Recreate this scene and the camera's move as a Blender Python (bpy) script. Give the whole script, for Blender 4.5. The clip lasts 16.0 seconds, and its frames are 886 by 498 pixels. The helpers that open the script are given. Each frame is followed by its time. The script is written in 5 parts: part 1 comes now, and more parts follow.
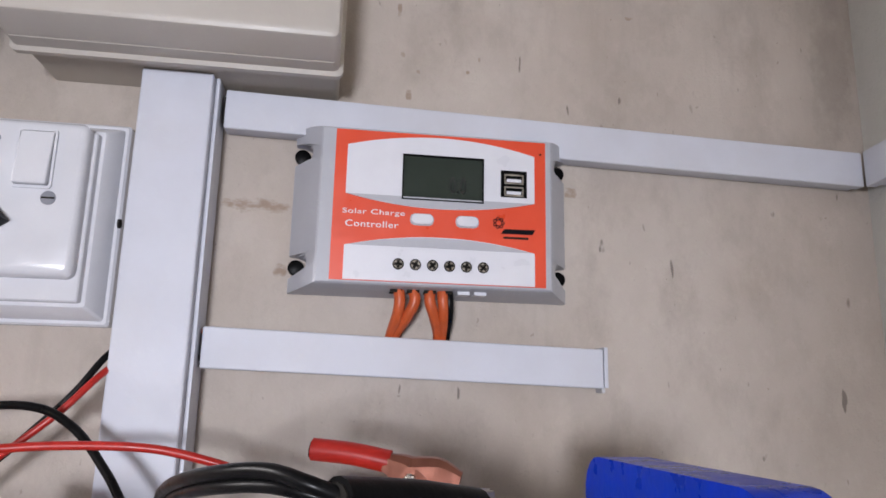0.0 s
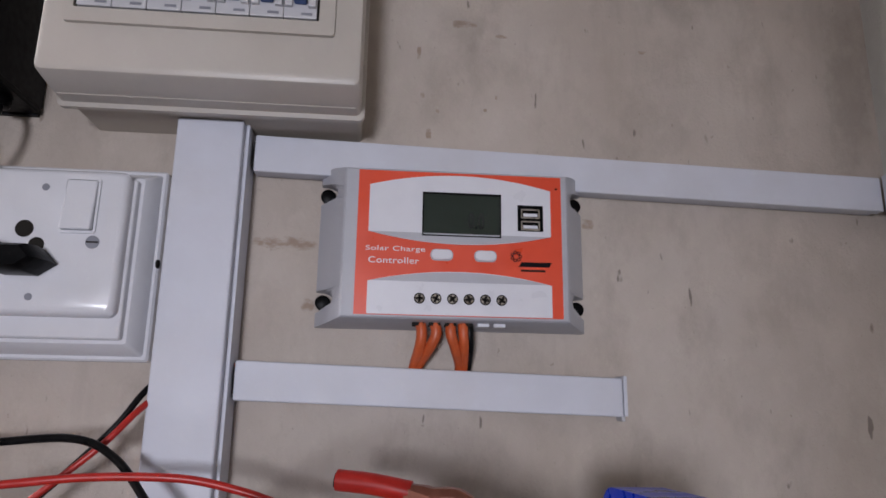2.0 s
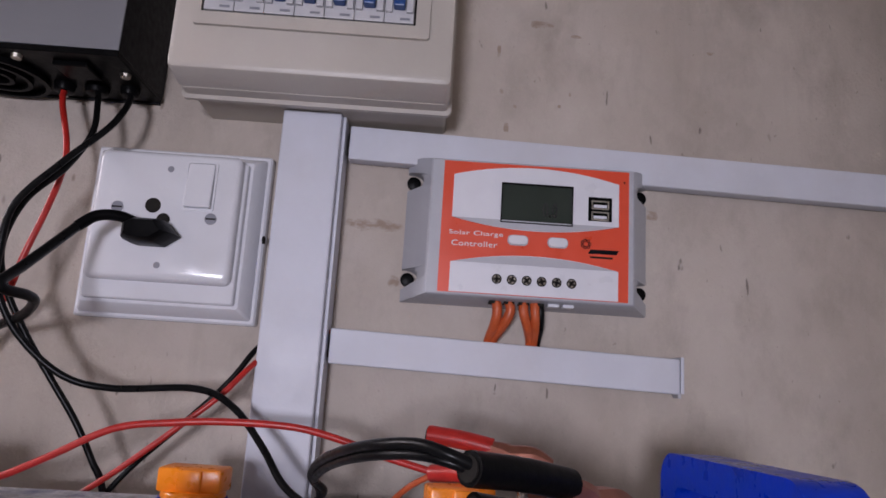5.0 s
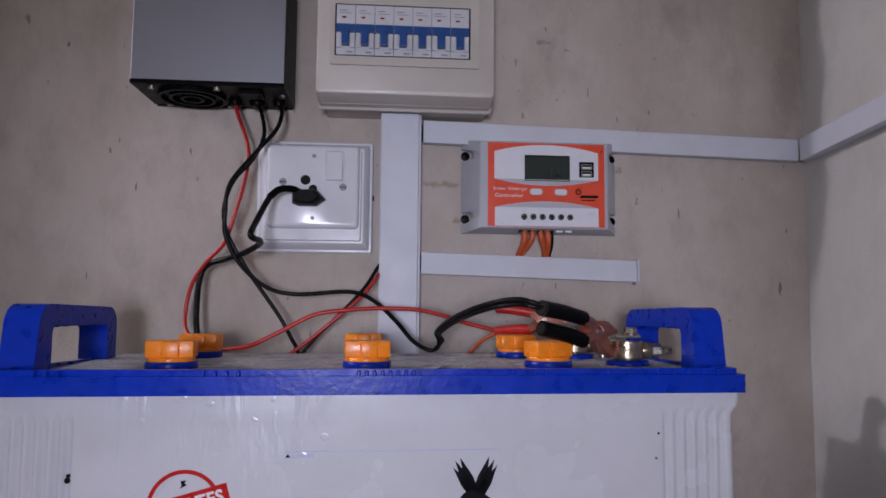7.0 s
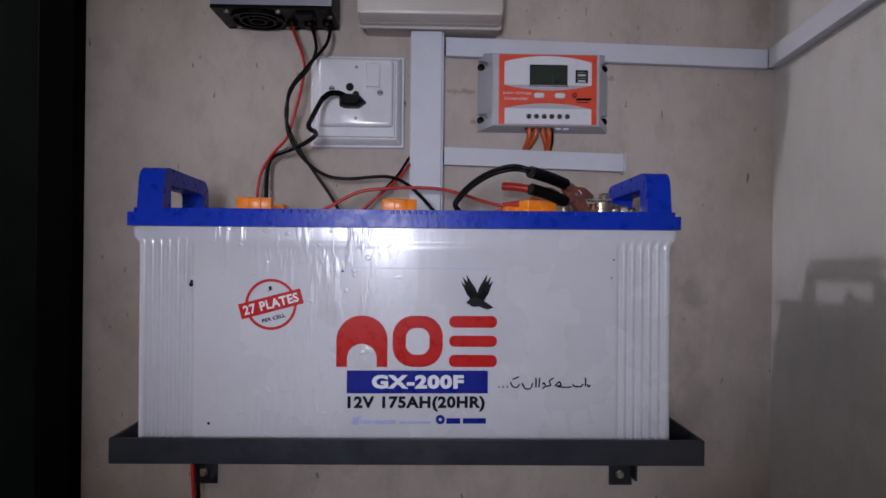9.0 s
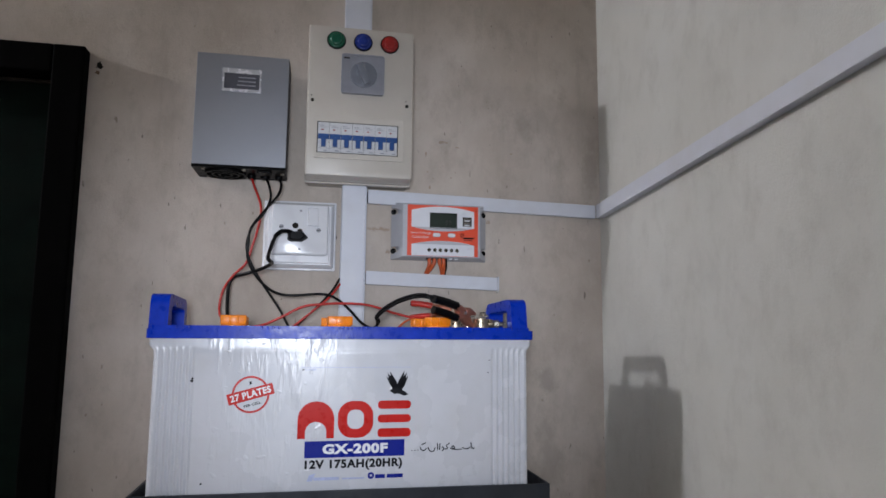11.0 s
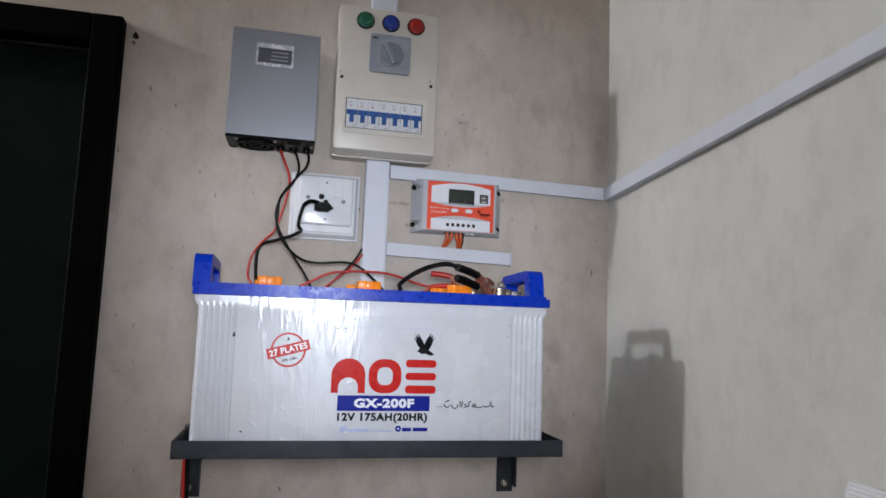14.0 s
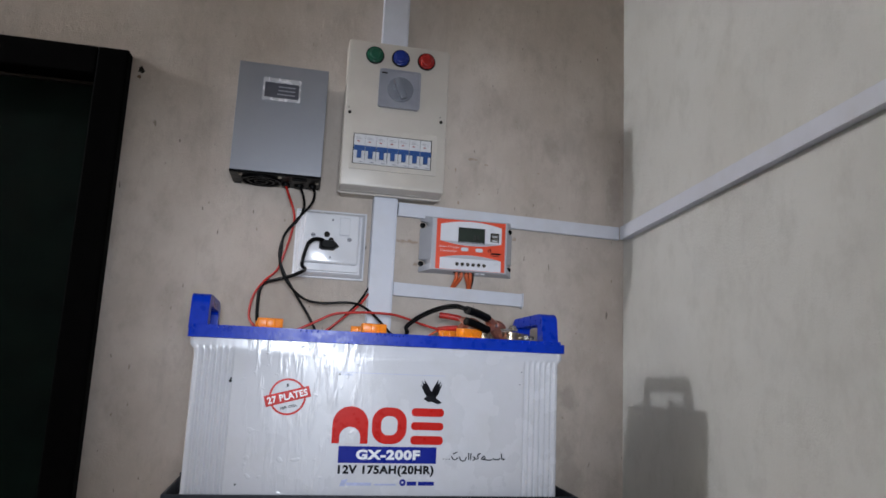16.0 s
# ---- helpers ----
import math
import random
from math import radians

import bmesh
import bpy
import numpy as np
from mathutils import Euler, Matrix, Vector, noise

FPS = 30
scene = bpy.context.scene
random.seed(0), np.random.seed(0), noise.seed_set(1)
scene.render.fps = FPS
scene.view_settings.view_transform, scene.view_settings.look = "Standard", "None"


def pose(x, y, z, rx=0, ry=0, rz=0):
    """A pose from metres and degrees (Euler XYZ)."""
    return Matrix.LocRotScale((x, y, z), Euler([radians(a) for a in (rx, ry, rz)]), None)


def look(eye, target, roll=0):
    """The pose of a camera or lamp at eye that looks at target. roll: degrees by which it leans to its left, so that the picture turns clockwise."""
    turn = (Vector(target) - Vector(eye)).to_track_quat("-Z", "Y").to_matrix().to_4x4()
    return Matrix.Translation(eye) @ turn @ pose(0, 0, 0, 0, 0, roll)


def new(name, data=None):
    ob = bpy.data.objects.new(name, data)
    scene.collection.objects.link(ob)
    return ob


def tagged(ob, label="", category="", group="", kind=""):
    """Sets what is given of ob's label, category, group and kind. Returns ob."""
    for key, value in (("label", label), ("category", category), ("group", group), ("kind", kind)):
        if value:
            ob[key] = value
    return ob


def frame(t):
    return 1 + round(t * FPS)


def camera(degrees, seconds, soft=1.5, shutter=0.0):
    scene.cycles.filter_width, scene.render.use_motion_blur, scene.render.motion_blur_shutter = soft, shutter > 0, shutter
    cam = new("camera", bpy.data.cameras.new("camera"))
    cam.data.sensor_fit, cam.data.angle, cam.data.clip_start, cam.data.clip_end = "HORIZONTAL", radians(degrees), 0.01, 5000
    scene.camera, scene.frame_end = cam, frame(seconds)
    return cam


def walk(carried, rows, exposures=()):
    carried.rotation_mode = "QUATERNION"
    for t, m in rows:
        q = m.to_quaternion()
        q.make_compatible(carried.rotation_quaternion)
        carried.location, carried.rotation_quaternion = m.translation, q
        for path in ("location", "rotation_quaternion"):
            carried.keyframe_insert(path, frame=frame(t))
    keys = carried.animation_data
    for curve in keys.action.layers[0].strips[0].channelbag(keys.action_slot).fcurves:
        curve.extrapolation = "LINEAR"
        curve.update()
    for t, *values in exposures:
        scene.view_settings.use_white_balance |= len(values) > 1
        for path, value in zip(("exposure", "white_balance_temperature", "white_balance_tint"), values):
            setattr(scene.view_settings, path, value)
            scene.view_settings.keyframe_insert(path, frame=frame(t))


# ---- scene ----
cam = camera(66.9, 16.0, soft=1.6)
PATH = [
    (0, (0.227, -0.42, 1.736), (0.498, 1.521, 2.134), 1.3),
    (0.5, (0.238, -0.415, 1.741), (0.474, 1.525, 2.165), -0.3),
    (1, (0.234, -0.424, 1.742), (0.418, 1.514, 2.198), 0.2),
    (1.5, (0.231, -0.426, 1.74), (0.41, 1.514, 2.196), 1.1),
    (2, (0.234, -0.438, 1.742), (0.4, 1.503, 2.194), 0.9),
    (2.5, (0.227, -0.444, 1.739), (0.383, 1.497, 2.197), 1.7),
    (3, (0.222, -0.451, 1.739), (0.351, 1.491, 2.2), 1.7),
    (5.5, (0.198, -0.504, 1.733), (0.226, 1.472, 2.042), 3.5),
    (6, (0.174, -0.583, 1.729), (0.225, 1.405, 1.945), 0.6),
    (6.5, (0.124, -0.675, 1.728), (0.275, 1.311, 1.91), 1.4),
    (7, (0.113, -0.745, 1.709), (0.264, 1.242, 1.875), 0.5),
    (7.5, (0.129, -0.853, 1.671), (0.146, 1.131, 1.923), 3.0),
    (8, (0.145, -0.884, 1.635), (0.27, 1.109, 1.744), 1.2),
    (8.5, (0.129, -0.9, 1.618), (0.254, 1.094, 1.723), 3.5),
    (9, (0.127, -0.91, 1.628), (0.166, 1.09, 1.632), 0.6),
    (9.5, (0.154, -0.976, 1.645), (0.155, 1.015, 1.839), 1.5),
    (9.7, (0.153, -1.003, 1.66), (0.245, 0.978, 1.912), 1.1),
    (11.8, (-0.007, -1.262, 1.645), (0.378, 0.684, 1.898), 0.5),
    (12, (-0.016, -1.262, 1.636), (0.358, 0.682, 1.919), 0.6),
    (12.5, (-0.026, -1.249, 1.623), (0.353, 0.695, 1.903), 1.6),
    (13, (-0.015, -1.246, 1.632), (0.317, 0.706, 1.914), 1.8),
    (13.5, (-0.012, -1.252, 1.626), (0.381, 0.687, 1.921), 2.0),
    (14, (-0.016, -1.246, 1.619), (0.407, 0.696, 1.842), 2.1),
    (14.5, (-0.014, -1.248, 1.62), (0.385, 0.693, 1.894), 2.5),
    (15, (-0.011, -1.253, 1.624), (0.35, 0.695, 1.894), 2.6),
    (15.5, (-0.014, -1.257, 1.628), (0.371, 0.682, 1.929), 2.7),
    (16, (-0.006, -1.204, 1.634), (0.381, 0.731, 1.958), 2.7),
]
EXPOSURE = [(0, 0.56, 6300, 18), (0.5, 0.35, 6300, 18), (1.2, 0.02, 6250, 19), (3.2, -0.08, 6250, 23), (5.5, -0.08, 6200, 28), (6.5, -0.44, 6050, 26), (7, -0.35, 5950, 26), (8, -0.4, 6000, 22), (9, -0.5, 6000, 23), (9.5, -0.55, 5950, 20), (12, 0.28, 6000, 12), (15.6, 0.27, 6000, 12), (16, 0.04, 6000, 12)]
walk(cam, [(t, look(eye, target, roll)) for t, eye, target, roll in PATH], EXPOSURE)

# ---- world and lights ----
world = bpy.data.worlds.new("room_world")
scene.world = world
world.use_nodes = True
world.node_tree.nodes["Background"].inputs[0].default_value = (0.5, 0.55, 0.62, 1)
world.node_tree.nodes["Background"].inputs[1].default_value = 0.02


def lamp(name, place, watts, radius, colour):
    data = bpy.data.lights.new(name, "POINT")
    data.energy, data.shadow_soft_size, data.color = watts, radius, colour
    ob = new(name, data)
    ob.location = place
    return ob


ROOM_LAMP_W, PHONE_W = 86.0, 39.5
lamp("room_bulb", (-2.62, -0.39, 2.80), ROOM_LAMP_W, 0.06, (1.0, 0.99, 0.97))
# the phone's own torch, behind the whole path
torch = bpy.data.lights.new("phone_torch", "SPOT")
torch.energy, torch.shadow_soft_size, torch.color = PHONE_W, 0.11, (0.93, 0.97, 1.0)
torch.spot_size, torch.spot_blend = radians(50), 1.0
new("phone_torch", torch).matrix_world = look((0.0, -1.44, 1.71), (0.150, 0, 1.715))


# ---- materials ----
def nodes_of(name):
    m = bpy.data.materials.new(name)
    m.use_nodes = True
    nt = m.node_tree
    return m, nt, nt.nodes, nt.links, nt.nodes["Principled BSDF"]


def mat(name, colour, rough=0.5, metal=0.0, spec=0.5, vary=0.12, scale=60.0, bump=0.0, bump_scale=200.0, coat=0.0, dirt=None, dirt_amount=0.3, dirt_scale=12.0, bump_stretch=(1, 1, 1)):
    """A painted, moulded or metal surface: colour grain, roughness wear, fine relief and soft dirt."""
    m, nt, n, l, bsdf = nodes_of(name)
    co = n.new("ShaderNodeTexCoord")
    a = n.new("ShaderNodeTexNoise")
    a.inputs["Scale"].default_value, a.inputs["Detail"].default_value = scale, 6
    l.new(co.outputs["Object"], a.inputs["Vector"])
    ramp = n.new("ShaderNodeMapRange")
    ramp.inputs[1].default_value, ramp.inputs[2].default_value = 0.3, 0.7
    ramp.inputs[3].default_value, ramp.inputs[4].default_value = 1 - vary, 1 + vary
    l.new(a.outputs["Fac"], ramp.inputs[0])
    mul = n.new("ShaderNodeVectorMath")
    mul.operation = "SCALE"
    mul.inputs[0].default_value = colour[:3]
    l.new(ramp.outputs[0], mul.inputs["Scale"])
    out = mul.outputs[0]
    if dirt:
        b = n.new("ShaderNodeTexNoise")
        b.inputs["Scale"].default_value, b.inputs["Detail"].default_value, b.inputs["Roughness"].default_value = dirt_scale, 8, 0.65
        l.new(co.outputs["Object"], b.inputs["Vector"])
        br = n.new("ShaderNodeMapRange")
        br.inputs[1].default_value, br.inputs[2].default_value, br.inputs[4].default_value = 0.48, 0.72, dirt_amount
        l.new(b.outputs["Fac"], br.inputs[0])
        mix = n.new("ShaderNodeMix")
        mix.data_type = "RGBA"
        l.new(br.outputs[0], mix.inputs[0])
        l.new(out, mix.inputs[6])
        mix.inputs[7].default_value = (*dirt, 1)
        out = mix.outputs[2]
    l.new(out, bsdf.inputs["Base Color"])
    rr = n.new("ShaderNodeMapRange")
    rr.inputs[1].default_value, rr.inputs[2].default_value = 0.3, 0.7
    rr.inputs[3].default_value, rr.inputs[4].default_value = max(0.03, rough - 0.07), min(1, rough + 0.09)
    l.new(a.outputs["Fac"], rr.inputs[0])
    l.new(rr.outputs[0], bsdf.inputs["Roughness"])
    bsdf.inputs["Metallic"].default_value = metal
    bsdf.inputs["Coat Weight"].default_value = coat
    bsdf.inputs["Specular IOR Level"].default_value = spec
    if bump:
        c = n.new("ShaderNodeTexNoise")
        c.inputs["Scale"].default_value, c.inputs["Detail"].default_value = bump_scale, 4
        mp = n.new("ShaderNodeMapping")
        mp.inputs["Scale"].default_value = bump_stretch
        l.new(co.outputs["Object"], mp.inputs["Vector"])
        l.new(mp.outputs[0], c.inputs["Vector"])
        bp = n.new("ShaderNodeBump")
        bp.inputs["Strength"].default_value, bp.inputs["Distance"].default_value = bump, 0.002
        l.new(c.outputs["Fac"], bp.inputs["Height"])
        l.new(bp.outputs[0], bsdf.inputs["Normal"])
    return m


def plaster(name, light, dark, marks, smear=(), stains_and_shade=()):
    """Old distempered plaster: cloudy staining, trowel streaks, fine grit, short dark scuffs; smear: mud patches at x,
    z, half width, half height; last argument: soft dark patches, stain and painted shade, with an amount.
    """
    m, nt, n, l, bsdf = nodes_of(name)
    co = n.new("ShaderNodeTexCoord")

    def noise_at(scale, detail, stretch=(1, 1, 1), rot=0.0, rough=0.6):
        mp = n.new("ShaderNodeMapping")
        mp.inputs["Scale"].default_value = stretch
        mp.inputs["Rotation"].default_value = (0, radians(rot), 0)
        l.new(co.outputs["Object"], mp.inputs["Vector"])
        t = n.new("ShaderNodeTexNoise")
        t.inputs["Scale"].default_value, t.inputs["Detail"].default_value, t.inputs["Roughness"].default_value = scale, detail, rough
        l.new(mp.outputs[0], t.inputs["Vector"])
        return t.outputs["Fac"]

    def span(v, a, b, c=0.0, d=1.0):
        r = n.new("ShaderNodeMapRange")
        for i, x in enumerate((a, b, c, d)):
            r.inputs[1 + i].default_value = x
        l.new(v, r.inputs[0])
        return r.outputs[0]

    def blend(f, a, b):
        x = n.new("ShaderNodeMix")
        x.data_type = "RGBA"
        l.new(f, x.inputs[0])
        for s, v in ((6, a), (7, b)):
            if isinstance(v, tuple):
                x.inputs[s].default_value = (*v, 1)
            else:
                l.new(v, x.inputs[s])
        return x.outputs[2]

    cloud = noise_at(5.5, 9, (1, 1, 0.75), 20, 0.62)
    col = blend(span(cloud, 0.36, 0.66), light, dark)
    col = blend(span(noise_at(22, 8, (1, 1, 0.6), -25, 0.7), 0.49, 0.73, 0, 0.8), col, tuple(c * 0.86 for c in dark))
    col = blend(span(noise_at(46, 7, (1, 1, 0.8), 40, 0.7), 0.54, 0.72, 0, 0.32 if marks else 0.1), col, tuple(min(1, c * 1.10) for c in light))
    col = blend(span(noise_at(2.1, 4), 0.45, 0.75, 0, 0.45), col, tuple(c * 0.72 for c in dark))
    # slanting trowel streaks
    if marks:
        col = blend(span(noise_at(30, 5, (1.0, 1.0, 0.13), 24), 0.56, 0.74, 0, 0.35), col, tuple(c * 0.75 for c in dark))
    # short scuffs
    if marks:
        s1 = span(noise_at(120, 2, (1.0, 1.0, 0.36), 28, 0.5), 0.709, 0.750, 0, marks)
        col = blend(s1, col, (0.09, 0.07, 0.06))
        s2 = span(noise_at(60, 2, (1.0, 1.0, 0.45), -35, 0.5), 0.735, 0.775, 0, marks)
        col = blend(s2, col, (0.16, 0.12, 0.09))
        s3 = span(noise_at(210, 3, (1.0, 1.0, 0.7), 60, 0.55), 0.68, 0.74, 0, marks * 0.55)
        col = blend(s3, col, (0.15, 0.115, 0.09))
    for sx, sz, hw, hh in smear:
        sep = n.new("ShaderNodeSeparateXYZ")
        l.new(co.outputs["Object"], sep.inputs[0])

        def calc(op, a, b):
            k = n.new("ShaderNodeMath")
            k.operation = op
            for i, v in enumerate((a, b)):
                if isinstance(v, (int, float)):
                    k.inputs[i].default_value = v
                else:
                    l.new(v, k.inputs[i])
            return k.outputs[0]
        dx = calc("POWER", calc("ABSOLUTE", calc("DIVIDE", calc("SUBTRACT", sep.outputs[0], sx), hw), 0), 4)
        dz = calc("POWER", calc("ABSOLUTE", calc("DIVIDE", calc("SUBTRACT", sep.outputs[2], sz), hh), 0), 2)
        near = calc("SUBTRACT", 1.15, calc("ADD", dx, dz))
        grit = noise_at(110, 6, (0.7, 1, 1.3), 0, 0.7)
        col = blend(span(calc("MULTIPLY", calc("MAXIMUM", near, 0), grit), 0.42, 0.60, 0, 0.8), col, (0.31, 0.225, 0.165))
    # soft dark patches: stain, and shade put into the colour
    for sx, sz, hw, hh, much in stains_and_shade:
        sep = n.new("ShaderNodeVectorMath")
        sep.operation = "SUBTRACT"
        sep.inputs[1].default_value = (sx, 0, sz)
        l.new(co.outputs["Object"], sep.inputs[0])
        mp = n.new("ShaderNodeMapping")
        mp.inputs["Scale"].default_value = (1 / hw, 0, 1 / hh)
        l.new(sep.outputs[0], mp.inputs["Vector"])
        dist = n.new("ShaderNodeVectorMath")
        dist.operation = "LENGTH"
        l.new(mp.outputs[0], dist.inputs[0])
        edge = n.new("ShaderNodeMath")
        edge.operation = "MULTIPLY_ADD"
        l.new(noise_at(26, 6, (1, 1, 0.8), 30, 0.65), edge.inputs[0])
        edge.inputs[1].default_value = 2.6
        l.new(dist.outputs["Value"], edge.inputs[2])
        col = blend(span(edge.outputs[0], 2.05, 1.55, 0, much), col, tuple(c * 0.62 for c in dark))
    l.new(col, bsdf.inputs["Base Color"])
    bsdf.inputs["Roughness"].default_value = 0.85
    bsdf.inputs["Specular IOR Level"].default_value = 0.25
    fine = noise_at(340, 4)
    soft = noise_at(28, 6, (1, 1, 0.7), 15)
    add = n.new("ShaderNodeMath")
    add.operation = "MULTIPLY_ADD"
    l.new(soft, add.inputs[0])
    add.inputs[1].default_value = 3.0
    l.new(fine, add.inputs[2])
    bp = n.new("ShaderNodeBump")
    bp.inputs["Strength"].default_value, bp.inputs["Distance"].default_value = 0.34, 0.0025
    l.new(add.outputs[0], bp.inputs["Height"])
    l.new(bp.outputs[0], bsdf.inputs["Normal"])
    return m


# last list: stain patches; the one at (0.575, 1.98) is corner shade painted in
M_WALL = plaster("beige_plaster", (0.555, 0.498, 0.448), (0.435, 0.376, 0.324), 0.65, ((0.166, 1.8440, 0.027, 0.0085), (0.3715, 1.8650, 0.0060, 0.0080), (0.1840, 1.8030, 0.0060, 0.0085), (0.5600, 1.9060, 0.0090, 0.0040), (0.252, 1.989, 0.0022, 0.012), (0.255, 1.956, 0.0025, 0.005), (0.266, 1.944, 0.002, 0.004), (0.26, 1.926, 0.0028, 0.009), (0.3, 1.946, 0.0018, 0.003), (0.308, 1.955, 0.0016, 0.006), (0.418, 1.999, 0.005, 0.003), (0.285, 2.013, 0.012, 0.006), (0.312, 2.005, 0.007, 0.003)), ((0.480, 1.575, 0.035, 0.045, 0.5), (0.487, 1.43, 0.040, 0.13, 0.4), (0.285, 2.015, 0.035, 0.030, 0.25), (0.575, 1.98, 0.03, 0.09, 0.45), (0.43, 1.66, 0.07, 0.05, 0.25), (0.02, 1.36, 0.09, 0.05, 0.35), (0.33, 1.37, 0.05, 0.04, 0.35), (0.45, 2.06, 0.10, 0.05, 0.25)))
M_WALL_R = plaster("pale_plaster", (0.60, 0.60, 0.575), (0.56, 0.555, 0.525), 0.0)
M_WALL_P = plaster("plain_plaster", (0.50, 0.47, 0.42), (0.44, 0.41, 0.36), 0.0)
M_CHIP = mat("chipped_plaster", (0.20, 0.14, 0.10), 0.9, 0, 0.2, 0.3, 200, 0.5, 400)
M_FLOOR = mat("cement_floor", (0.22, 0.21, 0.2), 0.7, 0, 0.5, 0.25, 9, 0.4, 120)
M_CEIL = mat("ceiling_paint", (0.7, 0.69, 0.66), 0.8, 0, 0.5, 0.06, 8)
M_TRUNK = mat("white_trunking_plastic", (0.58, 0.60, 0.67), 0.46, 0, 0.45, 0.03, 40, 0.05, 300, dirt=(0.5, 0.47, 0.42), dirt_amount=0.18)
M_DARK = mat("dark_gap", (0.02, 0.018, 0.016), 0.8, 0, 0.1)
M_FRAME = mat("door_frame_paint", (0.0020, 0.0018, 0.0018), 0.65, 0, 0.02, 0.3, 30, 0.15, 90)
M_DOOR = mat("door_dark_green", (0.0030, 0.0078, 0.0058), 0.6, 0, 0.05, 0.4, 18, 0.2, 60, dirt=(0.007, 0.009, 0.006), dirt_amount=0.5)
M_DOOR_EDGE = mat("door_lighter_edge", (0.030, 0.022, 0.017), 0.5, 0, 0.2, 0.5, 40, dirt=(0.004, 0.004, 0.004), dirt_amount=0.9, dirt_scale=9)


def case_plastic():
    """Milky polypropylene with a clear film on its left panel that has run and blistered."""
    m = mat("battery_white_polypropylene", (0.555, 0.56, 0.60), 0.25, 0, 0.5, 0.03, 14, 0.12, 55, dirt=(0.47, 0.47, 0.47), dirt_amount=0.3, dirt_scale=25, bump_stretch=(1, 1, 0.14))
    nt = m.node_tree
    n, l, bsdf = nt.nodes, nt.links, nt.nodes["Principled BSDF"]
    co = n.new("ShaderNodeTexCoord")

    def noise(scale, stretch, detail):
        mp, t = n.new("ShaderNodeMapping"), n.new("ShaderNodeTexNoise")
        mp.inputs["Scale"].default_value = stretch
        l.new(co.outputs["Generated"], mp.inputs["Vector"])
        l.new(mp.outputs[0], t.inputs["Vector"])
        t.inputs["Scale"].default_value, t.inputs["Detail"].default_value = scale, detail
        return t.outputs["Fac"]

    def span(v, a, b, c, d):
        r = n.new("ShaderNodeMapRange")
        for i, x in enumerate((a, b, c, d)):
            r.inputs[1 + i].default_value = x
        l.new(v, r.inputs[0])
        return r.outputs[0]

    def times(a, b):
        k = n.new("ShaderNodeMath")
        k.operation = "MULTIPLY"
        l.new(a, k.inputs[0])
        l.new(b, k.inputs[1])
        return k.outputs[0]

    sep = n.new("ShaderNodeSeparateXYZ")
    l.new(co.outputs["Generated"], sep.inputs[0])
    film = times(span(sep.outputs[0], 0.125, 0.15, 0, 1), span(sep.outputs[0], 0.50, 0.40, 0, 1))
    runs = span(noise(30, (1.3, 0.1, 0.11), 3), 0.50, 0.66, 0, 1)
    drops = span(noise(34, (1.0, 0.1, 0.55), 1), 0.66, 0.72, 0, 1)
    add = n.new("ShaderNodeMath")
    add.operation = "MULTIPLY_ADD"
    l.new(drops, add.inputs[0])
    add.inputs[1].default_value = 0.9
    l.new(runs, add.inputs[2])
    bp = n.new("ShaderNodeBump")
    bp.inputs["Strength"].default_value, bp.inputs["Distance"].default_value = 0.24, 0.0016
    l.new(times(film, add.outputs[0]), bp.inputs["Height"])
    for k in list(bsdf.inputs["Normal"].links):
        l.new(k.from_socket, bp.inputs["Normal"])
    l.new(bp.outputs[0], bsdf.inputs["Normal"])
    bsdf.inputs["Coat Weight"].default_value = 0.18
    bsdf.inputs["Coat Roughness"].default_value = 0.12
    l.new(bp.outputs[0], bsdf.inputs["Coat Normal"])
    return m


M_CASE = case_plastic()
M_BLUE = mat("battery_blue_plastic", (0.0006, 0.026, 0.38), 0.30, 0, 0.22, 0.14, 90, 0.10, 240, dirt=(0.004, 0.030, 0.24), dirt_amount=0.35, dirt_scale=30)
M_DUST = mat("dusty_lid_top", (0.50, 0.50, 0.52), 0.55, 0, 0.5, 0.40, 190, 0.9, 330, dirt=(0.035, 0.05, 0.17), dirt_amount=0.95, dirt_scale=34)
M_ORANGE = mat("orange_cap_plastic", (0.90, 0.25, 0.004), 0.3, 0, 0.5, 0.08, 120, 0.1, 300, dirt=(0.55, 0.16, 0.02), dirt_amount=0.3, dirt_scale=60)
M_RED_PRINT = mat("red_print", (0.47, 0.012, 0.008), 0.3, 0, 0.15, 0.06, 120)
M_BLUE_PRINT = mat("blue_print", (0.006, 0.014, 0.22), 0.3, 0, 0.15, 0.06, 120)
M_BLACK_PRINT = mat("black_print", (0.006, 0.006, 0.009), 0.35, 0, 0.1, 0.1, 120)
M_WHITE_PRINT = mat("white_print", (0.72, 0.73, 0.76), 0.35, 0, 0.5, 0.03, 120)
M_PALE_PRINT = mat("pale_blue_print", (0.38, 0.42, 0.62), 0.35, 0, 0.5, 0.1, 200)
M_STEEL_PAINT = mat("dark_grey_painted_steel", (0.017, 0.020, 0.027), 0.42, 0.0, 0.3, 0.15, 50, 0.2, 150, dirt=(0.05, 0.048, 0.046), dirt_amount=0.35)
M_SILVER = mat("silver_grey_sheet_metal", (0.29, 0.30, 0.335), 0.40, 0.75, 0.5, 0.02, 700, 0.01, 900)
M_CHROME = mat("bright_bezel", (0.62, 0.62, 0.66), 0.25, 0.35, 0.5, 0.05, 90)
M_DISP = mat("grey_display_glass", (0.075, 0.075, 0.09), 0.18, 0, 0.5, 0.1, 60)
